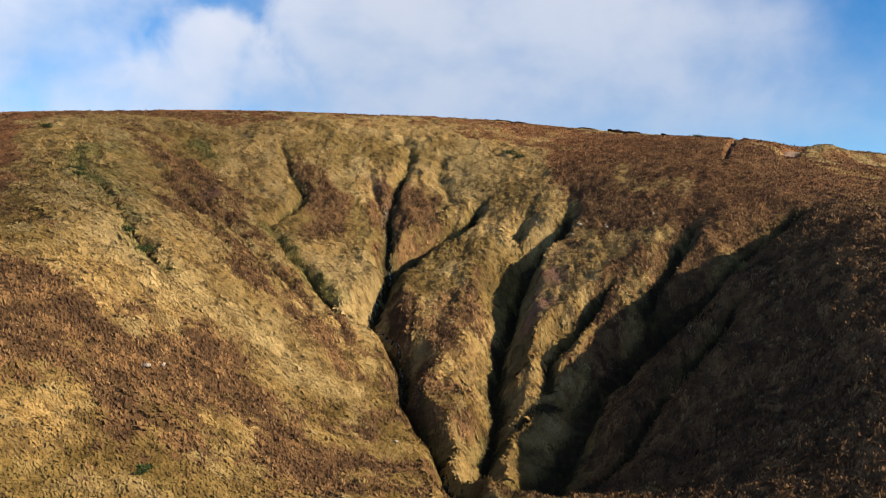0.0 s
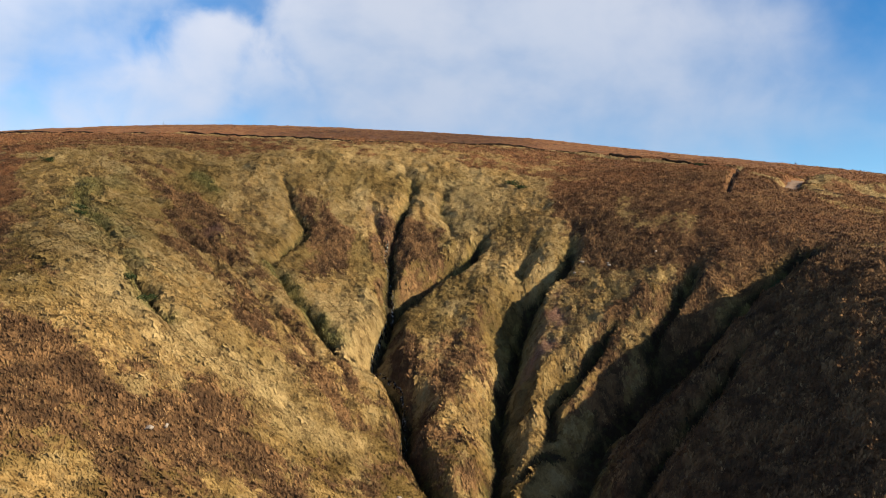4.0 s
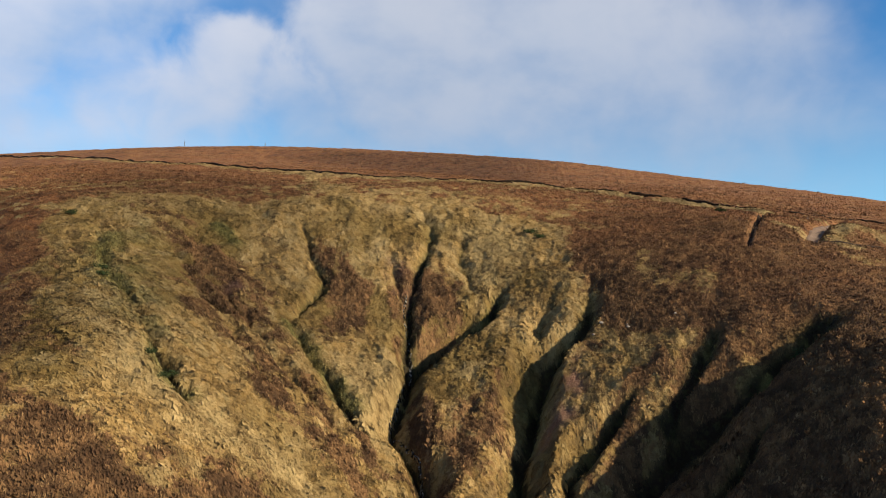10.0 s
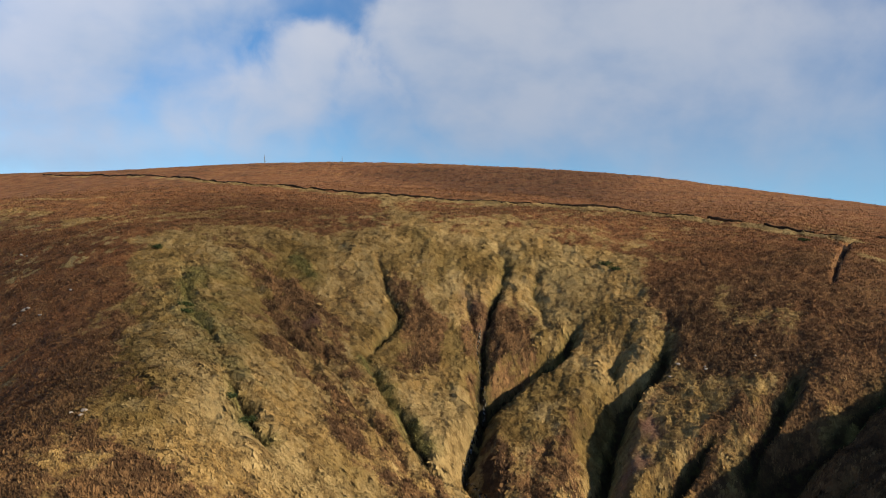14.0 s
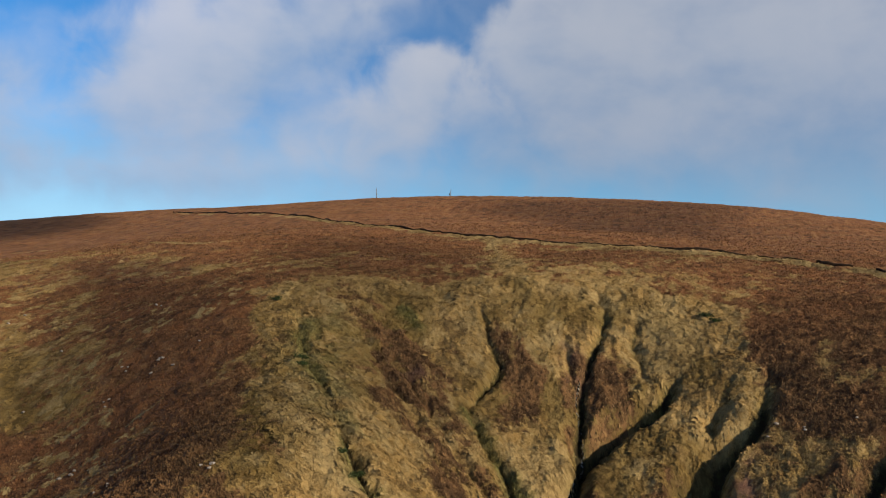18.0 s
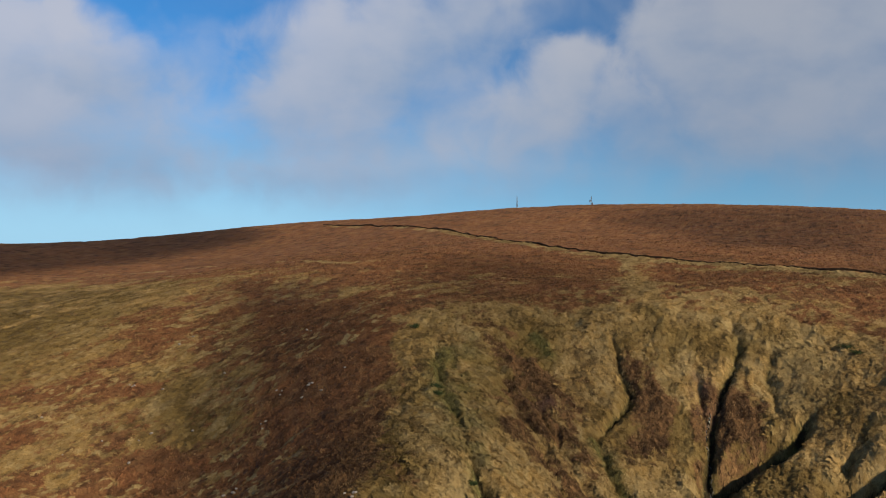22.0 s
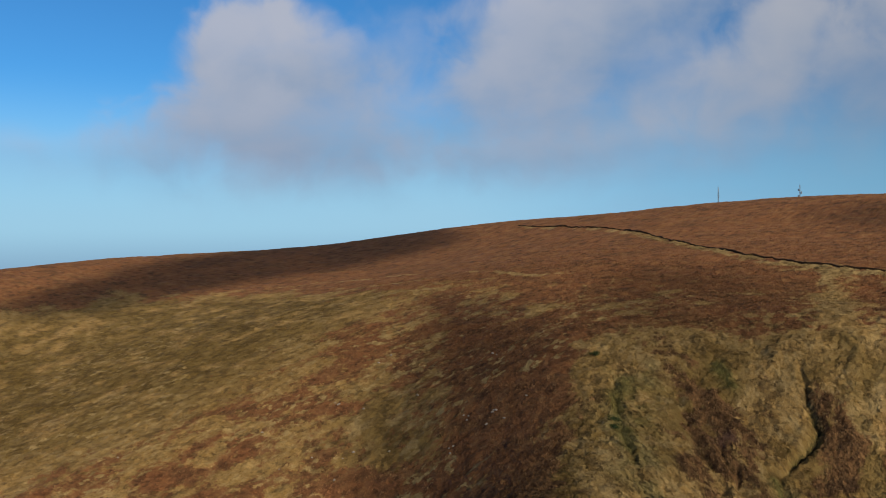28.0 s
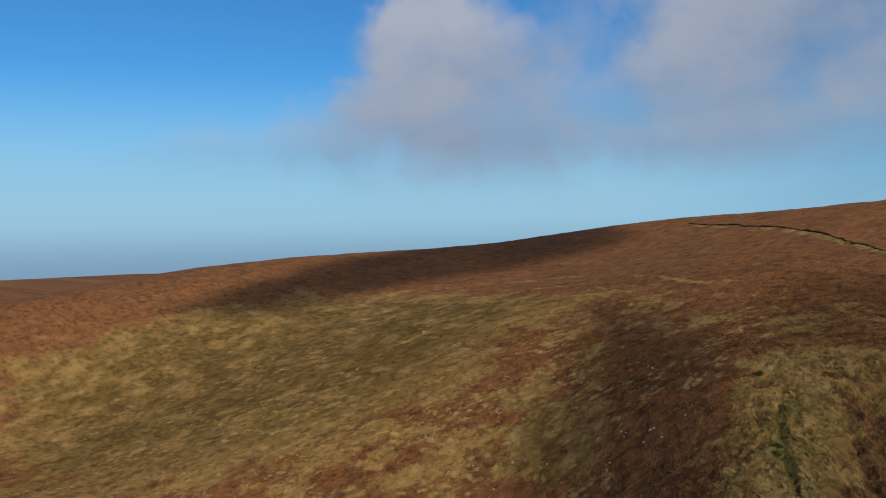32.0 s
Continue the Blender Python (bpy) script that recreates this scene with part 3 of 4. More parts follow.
def growth_colour(k, each=None):
    """Colour of the moor from its growth, mottled at three sizes; each: a chance of its own for every tuft."""
    at = here(k)
    fine, mid, wide = k.noise(at, 2.6, 3.0, 0.7), k.noise(at, 0.55, 4.0, 0.6), k.noise(k.vec("MULTIPLY", at, (0.6, 1.5, 1.0)), 0.06, 6.0, 0.62)
    chance = fine if each is None else each
    dark = k.mix(k.span(mid, 0.3, 0.7), (0.052, 0.030, 0.015), (0.115, 0.063, 0.029))
    heather = k.mix(k.span(chance, 0.35, 1.0), dark, (0.211, 0.128, 0.057))
    heather = k.mix(k.math("MULTIPLY", k.attr("rust"), k.span(wide, 0.3, 0.65, 0.35, 0.9)), heather, k.mix(k.span(chance, 0.0, 1.0), (0.150, 0.062, 0.027), (0.285, 0.130, 0.054)))
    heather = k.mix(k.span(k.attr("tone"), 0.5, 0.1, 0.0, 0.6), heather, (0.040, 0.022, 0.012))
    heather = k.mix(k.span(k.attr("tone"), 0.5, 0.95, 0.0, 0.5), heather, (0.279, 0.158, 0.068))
    heather = k.mix(k.span(chance, 0.76, 0.95, 0.0, 0.6), heather, (0.300, 0.200, 0.095))
    gold = k.mix(k.span(wide, 0.35, 0.65), (0.272, 0.165, 0.048), (0.330, 0.212, 0.072))
    tone = k.attr("tone")
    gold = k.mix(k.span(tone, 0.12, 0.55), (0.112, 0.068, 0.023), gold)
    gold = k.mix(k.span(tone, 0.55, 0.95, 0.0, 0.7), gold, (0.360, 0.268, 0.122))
    gold = k.mix(k.span(chance, 0.15, 0.62), k.mix(0.5, gold, (0.088, 0.055, 0.019)), k.mix(0.25, gold, (0.410, 0.315, 0.150)))
    gold = k.mix(k.span(mid, 0.58, 0.82, 0.0, 0.55), gold, (0.130, 0.078, 0.027))
    straw = k.mix(k.span(k.math("ADD", k.math("MULTIPLY", chance, 0.5), k.math("MULTIPLY", tone, 0.5)), 0.15, 0.7), (0.145, 0.097, 0.039), (0.350, 0.264, 0.122))
    olive = k.mix(k.span(k.math("ADD", k.math("MULTIPLY", mid, 0.5), k.math("MULTIPLY", tone, 0.5)), 0.3, 0.7), (0.085, 0.056, 0.015), (0.164, 0.113, 0.034))
    green = k.mix(k.span(chance, 0.2, 0.8), (0.050, 0.064, 0.017), (0.138, 0.148, 0.046))
    scree = k.mix(k.span(fine, 0.3, 0.7), (0.115, 0.054, 0.039), (0.230, 0.134, 0.099))
    c = k.mix(k.attr("olive"), gold, olive)
    c = k.mix(k.attr("straw"), c, straw)
    edge = k.math("ADD", k.attr("heath"), k.math("MULTIPLY", k.math("SUBTRACT", mid, 0.5), 1.1))
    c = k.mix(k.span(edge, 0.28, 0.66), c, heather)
    c = k.mix(k.attr("green"), c, green)
    # near-black bed: wet peat, with gully shade painted into it
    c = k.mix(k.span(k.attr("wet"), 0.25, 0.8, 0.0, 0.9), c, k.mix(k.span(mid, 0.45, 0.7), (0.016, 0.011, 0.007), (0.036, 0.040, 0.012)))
    return k.mix(k.attr("scree"), c, scree)


def ground_colour(k):
    """The moor, with dark litter and peat showing between the tufts."""
    c = growth_colour(k)
    gap = k.math("MULTIPLY", k.attr("litter"), k.span(k.noise(here(k), 1.7, 4.0, 0.65), 0.3, 0.6, 0.9, 0.35))
    return k.mix(gap, c, k.mix(k.noise(here(k), 3.0), (0.019, 0.012, 0.007), (0.048, 0.030, 0.014)))


MOOR = surface("moor", ground_colour, 0.95, bump=lambda k: (k.math("ADD", k.noise(here(k), 1.1, 5.0, 0.7), k.math("MULTIPLY", k.noise(here(k), 4.5, 3.0, 0.7), 0.4)), 0.55))
def tuft_colour(k):
    return growth_colour(k, k.math("ADD", k.math("MULTIPLY", k.attr("own"), 0.75), k.math("MULTIPLY", k.add("ShaderNodeNewGeometry").outputs["Random Per Island"], 0.25)))


def turf_facing(k):
    """Soft blades face partly the way of the slope that they lie on."""
    slope = k.add("ShaderNodeCombineXYZ")
    k.put(slope.inputs[0], k.attr("lean_x"))
    k.put(slope.inputs[1], k.attr("lean_y"))
    slope.inputs[2].default_value = 1.0
    own = k.vec("MULTIPLY", k.add("ShaderNodeNewGeometry").outputs["Normal"], (0.9, 0.9, 0.9))
    return k.vec("NORMALIZE", k.vec("ADD", k.vec("NORMALIZE", slope.outputs[0]), own))


TUFT = surface("tufts", tuft_colour, 0.9, bump=lambda k: (k.noise(here(k), 7.0, 3.0, 0.7), 0.05), facing=turf_facing)
GRIT = surface("gritstone", lambda k: k.mix(k.span(k.noise(here(k), 5.0, 5.0), 0.3, 0.7), (0.177, 0.150, 0.122), (0.354, 0.320, 0.279)), 0.9, bump=lambda k: (k.noise(here(k), 9.0, 4.0), 0.05))
STONY = surface("track_stone", lambda k: k.mix(k.span(k.noise(here(k), 1.5, 5.0), 0.3, 0.7), (0.136, 0.095, 0.071), (0.224, 0.167, 0.129)), 0.95, bump=lambda k: (k.noise(here(k), 6.0, 4.0), 0.05))
PEAT = surface("peat", lambda k: k.mix(k.span(k.noise(here(k), 0.8, 5.0), 0.3, 0.7), (0.012, 0.008, 0.005), (0.041, 0.023, 0.014)), 1.0, bump=lambda k: (k.noise(here(k), 2.0, 4.0), 0.2))
WATER = surface("stream_water", lambda k: k.mix(k.span(k.noise(here(k), 1.3, 4.0), 0.5, 0.68), (0.012, 0.011, 0.008), (0.30, 0.31, 0.30)), 0.12, bump=lambda k: (k.noise(here(k), 3.0, 3.0), 0.05))
LEAF = surface("juniper_leaf", lambda k: k.mix(k.span(k.noise(here(k), 3.0, 3.0), 0.3, 0.7), (0.018, 0.030, 0.010), (0.050, 0.075, 0.022)), 0.7)
BARK = surface("bark", lambda k: k.mix(k.noise(here(k), 8.0), (0.05, 0.035, 0.025), (0.11, 0.08, 0.06)), 0.95)
STEEL = surface("galvanised_steel", lambda k: k.mix(k.span(k.noise(here(k), 2.0), 0.3, 0.7), (0.16, 0.18, 0.20), (0.26, 0.28, 0.30)), 0.55, 0.4)
PANEL = surface("antenna_plastic", lambda k: k.mix(k.noise(here(k), 3.0), (0.24, 0.26, 0.28), (0.34, 0.36, 0.38)), 0.6)
RENDERED = surface("grey_render", lambda k: k.mix(k.noise(here(k), 2.0, 5.0), (0.12, 0.12, 0.12), (0.2, 0.2, 0.2)), 0.9)


def vapour(thin):
    """Thin cloud: lets a share of the sun through, more at its ragged edges."""
    m = bpy.data.materials.new("cloud_vapour")
    m.use_nodes = True
    k = Nodes(m.node_tree)
    clear, white, both = k.add("ShaderNodeBsdfTransparent"), k.add("ShaderNodeBsdfDiffuse"), k.add("ShaderNodeMixShader")
    k.put(white.inputs[0], (0.8, 0.8, 0.82, 1))
    ragged = k.span(k.noise(here(k), 0.022, 5.0, 0.6), 0.3, 0.65, 0.75, 1.0)
    k.put(both.inputs[0], k.math("MULTIPLY", k.math("MULTIPLY", k.attr("thick"), ragged), thin))
    k.put(both.inputs[1], clear.outputs[0])
    k.put(both.inputs[2], white.outputs[0])
    end = k.add("ShaderNodeOutputMaterial")
    k.put(end.inputs[0], both.outputs[0])
    return m


# ---- building blocks ----
def sheet(name, verts, faces, material, parent=None, label="", smooth=False):
    """One mesh object from arrays of places and of equal faces."""
    verts, faces = np.asarray(verts, np.float32), np.asarray(faces, np.int32)
    me = bpy.data.meshes.new(name)
    me.vertices.add(len(verts))
    me.vertices.foreach_set("co", verts.ravel())
    me.loops.add(faces.size)
    me.loops.foreach_set("vertex_index", faces.ravel())
    me.polygons.add(len(faces))
    me.polygons.foreach_set("loop_start", np.arange(0, faces.size, faces.shape[1], dtype=np.int32))
    me.polygons.foreach_set("use_smooth", np.full(len(faces), smooth))
    me.update(calc_edges=True)
    me.materials.append(material)
    ob = new(name, me)
    ob.parent = parent
    return tagged(ob, label)


def part(name, bm, material, parent=None, label=""):
    me = bpy.data.meshes.new(name)
    bm.to_mesh(me)
    bm.free()
    me.materials.append(material)
    ob = new(name, me)
    ob.parent = parent
    return tagged(ob, label)


def paint(ob, kinds):
    for k, v in kinds.items():
        a = ob.data.attributes.new(k, "FLOAT", "POINT")
        a.data.foreach_set("value", np.asarray(v, np.float32))


def rod(bm, a, b, r, sides=5, r2=None):
    a, b = Vector(a), Vector(b)
    m = Matrix.Translation((a + b) / 2) @ (b - a).to_track_quat("Z", "Y").to_matrix().to_4x4()
    bmesh.ops.create_cone(bm, cap_ends=True, segments=sides, radius1=r, radius2=r if r2 is None else r2, depth=(b - a).length, matrix=m)


def box(bm, x, y, z, sx, sy, sz, rz=0, bevel=0.0):
    made = bmesh.ops.create_cube(bm, size=1, matrix=pose(x, y, z, 0, 0, rz) @ Matrix.Diagonal((sx, sy, sz, 1)))
    if bevel:
        edges = {e for v in made["verts"] for e in v.link_edges}
        bmesh.ops.bevel(bm, geom=list(edges), offset=bevel, segments=2, affect="EDGES")


def high(x, y):
    return float(land(np.array([float(x)]), np.array([float(y)]))[0])


# ---- the ground ----
def spaced(knots):
    """Lines of a grid: (from, to, pitch at from, pitch at to) end to end."""
    rows = []
    for a, b, p, q in knots:
        v = a
        while v < b - 1e-6:
            rows.append(v)
            v += p + (q - p) * (v - a) / (b - a)
    return np.array(rows + [knots[-1][1]])


def build_ground():
    xs = spaced([(-4900, -900, 400, 40), (-900, -340, 4.5, 1.6), (-340, -130, 1.4, 0.75), (-130, -75, 0.8, 0.66), (-75, 75, 0.66, 0.66), (75, 150, 0.7, 1.2), (150, 220, 1.2, 4), (220, 420, 4, 25), (420, 4900, 40, 500)])
    ys = spaced([(-4900, -300, 500, 40), (-300, 100, 40, 2), (100, 180, 0.9, 0.66), (180, 325, 0.66, 0.66), (325, 460, 0.75, 2.0), (460, 900, 2.0, 7), (900, 4900, 20, 500)])
    gx, gy = np.meshgrid(xs, ys)
    x, y = gx.ravel(), gy.ravel()
    nx, ny = len(xs), len(ys)
    i = (np.arange(ny - 1)[:, None] * nx + np.arange(nx - 1)[None]).ravel()
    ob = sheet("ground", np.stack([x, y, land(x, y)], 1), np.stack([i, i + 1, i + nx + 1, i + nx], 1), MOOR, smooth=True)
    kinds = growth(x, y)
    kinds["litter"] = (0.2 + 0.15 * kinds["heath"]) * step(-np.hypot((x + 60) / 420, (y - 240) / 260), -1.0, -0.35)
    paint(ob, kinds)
    return tagged(ob, "brown heather and golden grass moorland cut by a steep ravine", "ground", kind="structure")


build_ground()


def ribbon(name, run, width, lift, skirt, material, label, category, seed=0, cross=((-1, 0.0), (-0.5, 0.05), (0, 0.0), (0.5, 0.05), (1, 0.0)), pitch=1.5, wander=0.0, uneven=0.0):
    """A strip laid along a run over the ground, with its edges turned down into it."""
    pts = np.array([(a, b) for a, b, _ in run], float)
    seg = np.hypot(*np.diff(pts, axis=0).T)
    s = np.r_[0, np.cumsum(seg)]
    n = max(int(s[-1] / pitch), 8)
    u = np.linspace(0, s[-1], n)
    px, py = np.interp(u, s, pts[:, 0]), np.interp(u, s, pts[:, 1])
    for _ in range(6):
        px[1:-1], py[1:-1] = (px[:-2] + 2 * px[1:-1] + px[2:]) / 4, (py[:-2] + 2 * py[1:-1] + py[2:]) / 4
    px, py = px + wander * rough(u, u * 0 + 3, 14, seed + 1), py + wander * rough(u, u * 0 + 9, 14, seed + 2)
    tx, ty = np.gradient(px), np.gradient(py)
    length = np.hypot(tx, ty)
    nx, ny = -ty / length, tx / length
    wide = width * (1 + 0.25 * rough(u, u * 0 + 7, 6, seed)) * (0.25 + 0.75 * np.minimum(1, np.minimum(u, s[-1] - u) / (2 * width)))
    rows = [(-1.15, -skirt)] + list(cross) + [(1.15, -skirt)]
    vx = np.stack([px + nx * wide * a / 2 for a, _ in rows], 1)
    vy = np.stack([py + ny * wide * a / 2 for a, _ in rows], 1)
    vz = land(vx.ravel(), vy.ravel()).reshape(vx.shape)
    swing = 1 + uneven * rough(u, u * 0 + 5, 11, seed + 4)[:, None]
    vz = vz + (lift + np.array([max(b, 0) for _, b in rows])) * swing + np.array([min(b, 0) for _, b in rows])
    k = len(rows)
    i = (np.arange(n - 1)[:, None] * k + np.arange(k - 1)[None]).ravel()
    ob = sheet(name, np.stack([vx.ravel(), vy.ravel(), vz.ravel()], 1), np.stack([i, i + 1, i + k + 1, i + k], 1), material, smooth=True)
    return tagged(ob, label, category, kind="structure")


ribbon("track", TRACK, 4.4, 0.16, 0.5, STONY, "pale stony vehicle track winding through the heather", "track", 3)
def stretch_of(run, start, end):
    """The piece of a run between two distances along it."""
    pts = np.array(run, float)[:, :2]
    s = np.r_[0, np.cumsum(np.hypot(*np.diff(pts, axis=0).T))]
    at = np.r_[start, s[(s > start) & (s < end)], min(end, s[-1])]
    return [(float(np.interp(v, s, pts[:, 0])), float(np.interp(v, s, pts[:, 1])), 0) for v in at]


HAG = ((-0.8, 0.15), (-0.4, 0.45), (0.3, 0.5))
ribbon("peat_bank", stretch_of(PEAT_LINE, 0, 530), 1.3, 0.4, 1.6, PEAT, "dark eroded peat bank along a moorland drain", "bank", 5, HAG, 2.0, 2.2, 0.8)
for n, (start, end) in enumerate(((534, 585), (591, 612), (618, 634), (645, 668), (672, 684), (690, 716), (722, 731))):
    ribbon("peat_hag", stretch_of(PEAT_LINE, start, end), (1.5, 1.2, 1.6, 1.3, 1.2, 1.7, 2.4)[n], 0.5, 1.2, PEAT, "short dark peat hag fringed with bleached grass", "bank", 20 + n, HAG, 1.2, 1.8, 0.7)
for n, run in enumerate(([(158, 424, 0), (170, 424, 0), (176, 411, 0), (186, 416, 0)], [(190, 420, 0), (200, 411, 0), (214, 396, 0), (232, 380, 0)])):
    ribbon("peat_hag", run, 2.0, 0.3, 1.2, PEAT, "dark peat edge of a bank above the track", "bank", 40 + n, HAG, 1.2, 1.5, 0.6)
ribbon("ditch", DITCH, 1.8, 0.08, 0.5, PEAT, "narrow dark peat ditch cut through the heather", "ditch", 6, ((-0.9, 0.1), (0, 0.0), (0.9, 0.1)), 0.8)
ribbon("drain", DRAIN, 1.7, 0.25, 0.6, PEAT, "dark peaty drain at the foot of a grassy bank", "drain", 12, ((-0.9, 0.1), (0, 0.0), (0.9, 0.1)), 1.0)
ribbon("stream", [(-20, 290, 0), (-20, 278, 0), (-18, 271, 0), (-16, 262, 0), (-17, 249, 0), (-20, 231, 0), (-11, 220, 0), (-9, 207, 0), (-10, 192, 0), (0, 178, 0), (6, 155, 0), (8, 110, 0)], 0.9, 0.12, 0.3, WATER,
       "thin dark stream with small white falls in the ravine bed", "stream", 8, ((-0.8, 0.0), (0, 0.05), (0.8, 0.0)), 0.8)


# ---- tufts ----
def scatter(x0, x1, y0, y1, pitch, rng):
    gx, gy = np.meshgrid(np.arange(x0, x1, pitch), np.arange(y0, y1, pitch))
    x, y = gx.ravel(), gy.ravel()
    return x + rng.uniform(-0.5, 0.5, x.size) * pitch, y + rng.uniform(-0.5, 0.5, x.size) * pitch


def build_tufts():
    rng = np.random.default_rng(5)
    fields = [(-130, 100, 108, 345, 0.70, 0.84), (-340, -130, 150, 345, 1.0, 1.0), (100, 180, 150, 345, 1.1, 1.05), (-200, 180, 345, 440, 1.3, 1.15), (-430, -200, 345, 480, 1.7, 1.2), (-640, -340, 90, 345, 1.8, 1.3),
              (180, 260, 150, 440, 2.0, 1.1), (-430, 260, 480, 720, 2.3, 1.1), (-200, 260, 440, 480, 1.6, 1.1), (-760, -640, 90, 720, 2.6, 1.3), (-640, -430, 345, 720, 2.4, 1.2)]
    xs, ys, ss = [], [], []
    for x0, x1, y0, y1, pitch, size in fields:
        x, y = scatter(x0, x1, y0, y1, pitch, rng)
        xs.append(x), ys.append(y), ss.append(np.full(x.size, size))
    x, y, size = np.concatenate(xs), np.concatenate(ys), np.concatenate(ss)
    # a fringe of tall bleached grass below the peat bank
    pts = np.array(PEAT_LINE, float)
    s = np.r_[0, np.cumsum(np.hypot(*np.diff(pts[:, :2], axis=0).T))]
    u = rng.uniform(120, s[-1], 6500)
    fx, fy = np.interp(u, s, pts[:, 0]), np.interp(u, s, pts[:, 1])
    drop = np.abs(rng.normal(0, 1, u.size)) * (1.5 + 2.5 * step(rough(u, u * 0 + 2, 22, 66, 3), -0.2, 0.5)) + 1.6
    some = rough(u, u * 0 + 8, 9, 67, 3) > -0.12
    fx, fy = (fx + 2.2 * rough(u, u * 0 + 3, 14, 5) - 0.35 * drop)[some], (fy + 2.2 * rough(u, u * 0 + 9, 14, 6) - drop)[some]
    fringe = np.r_[np.zeros(x.size, bool), np.ones(fx.size, bool)]
    x, y, size = np.r_[x, fx], np.r_[y, fy], np.r_[size, np.full(fx.size, 1.45)]
    _, bed = carve(x, y)
    lane, _ = along(x, y, TRACK)
    drain = np.minimum(along(x, y, DITCH)[0], along(x, y, DRAIN)[0])
    thinned = rng.uniform(0, 1, x.size) > step(np.hypot(x + 50, y), 430, 720)
    keep = thinned & (bed < 0.97) & (lane > 3.2) & (drain > 1.4) & (fringe | (along(x, y, PEAT_LINE)[0] > 2.2))
    x, y, size, fringe = x[keep], y[keep], size[keep], fringe[keep]
    kinds = growth(x, y)
    kinds["straw"], kinds["heath"] = np.where(fringe, np.maximum(kinds["straw"], 0.88), kinds["straw"]), np.where(fringe, 0, kinds["heath"])
    z = land(x, y)
    gx, gy = land(x + 0.8, y) - z, land(x, y + 0.8) - z
    gx, gy = np.clip(gx / 0.8, -2.2, 2.2), np.clip(gy / 0.8, -2.2, 2.2)
    clump = lattice(np.floor((x + 0.5 * rough(x, y, 2.5, 7)) / 1.6).astype(np.int64) + 2000, np.floor((y + 0.5 * rough(x, y, 2.5, 8)) / 1.6).astype(np.int64) + 2000, 55)
    heather = (kinds["heath"] + rng.normal(0, 0.18, x.size) > 0.5) & ~fringe
    wet = (kinds["green"] > 0.45) & ~heather
    bare = kinds["scree"] > 0.5
    lots = [("heather_clumps", heather & ~wet & ~bare, 0.57, 0.50, 5, "brown heather clumps on the moor slopes", "heather"),
            ("grass_tussocks", ~heather & ~wet & ~bare, 0.76, 0.34, 5, "golden dry grass tussocks combed down the ravine sides", "grass"),
            ("rush_clumps", wet & ~bare, 0.55, 0.55, 6, "green rushes in the wet gully beds", "rushes")]
    for name, pick, r0, h0, m, label, category in lots:
        n = int(pick.sum())
        if not n:
            continue
        cx, cy, cz, sx, sy, sc = (v[pick][:, None] for v in (x, y, z, gx, gy, size))
        reach = r0 * sc * rng.lognormal(-0.06, 0.35, (n, 1)) * rng.uniform(0.6, 1.35, (n, m))
        rise = h0 * sc**0.7 * rng.lognormal(0, 0.3, (n, 1)) * (1 - 0.3 * kinds["rust"][pick][:, None])
        rise = rise * np.where(fringe[pick][:, None], 1.1, 1.0)
        g = np.hypot(sx, sy) + 1e-6
        turn = rng.uniform(0, 6.28, (n, 1)) + np.arange(m)[None] * 6.283 / m + rng.uniform(-0.4, 0.4, (n, m))
        lean = (0.15 if name == "heather_clumps" else 0.75) * np.minimum(g, 1)
        dx, dy = np.cos(turn) - lean * sx / g, np.sin(turn) - lean * sy / g
        d = np.hypot(dx, dy) + 1e-6
        dx, dy = dx / d, dy / d
        half = reach * (0.30 if name == "heather_clumps" else 0.27) * rng.uniform(0.7, 1.3, (n, m))
        jx, jy = rng.uniform(-0.35, 0.35, (n, m)) * sc, rng.uniform(-0.35, 0.35, (n, m)) * sc
        corners = []
        if name == "grass_tussocks":
            shape = ((0.0, 0, 0.45), (0.55, 1, 0.95), (1.05, 0, 0.12), (0.5, -1, 0.9))
        else:
            shape = ((0.1, 0, 0.0), (0.55, 1, 0.75), (0.85, 0, 1.15), (0.6, -1, 0.7))
        for out, side, up in shape:
            u = jx + dx * reach * out - dy * half * side
            v = jy + dy * reach * out + dx * half * side
            corners.append(np.stack([cx + u, cy + v, cz + u * sx + v * sy - 0.04 + rise * up * rng.uniform(0.75, 1.25, (n, m))], 2))
        verts = np.stack(corners, 2).reshape(-1, 3)
        ob = sheet(name, verts, np.arange(len(verts)).reshape(-1, 4), TUFT)
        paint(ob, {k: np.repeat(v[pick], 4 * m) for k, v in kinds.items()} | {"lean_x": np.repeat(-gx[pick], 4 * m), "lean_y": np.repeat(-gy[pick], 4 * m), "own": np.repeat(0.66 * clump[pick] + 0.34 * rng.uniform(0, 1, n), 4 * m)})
        tagged(ob, label, category, kind="stuff")


build_tufts()


# ---- stones ----
def stone_mesh(seed):
    rng = random.Random(seed)
    bm = bmesh.new()
    bmesh.ops.create_icosphere(bm, subdivisions=2, radius=0.5)
    cuts = [(Vector((rng.uniform(-1, 1), rng.uniform(-1, 1), rng.uniform(-0.3, 1))).normalized(), rng.uniform(0.28, 0.42)) for _ in range(7)]
    for v in bm.verts:
        for way, d in cuts:
            over = v.co.dot(way) - d
            if over > 0:
                v.co -= way * over
        v.co += 0.05 * Vector(noise.noise_vector(v.co * 4 + Vector((seed, 0, 0))))
        v.co.z *= 0.7
    me = bpy.data.meshes.new("stone")
    bm.to_mesh(me)
    bm.free()
    me.materials.append(GRIT)
    return me


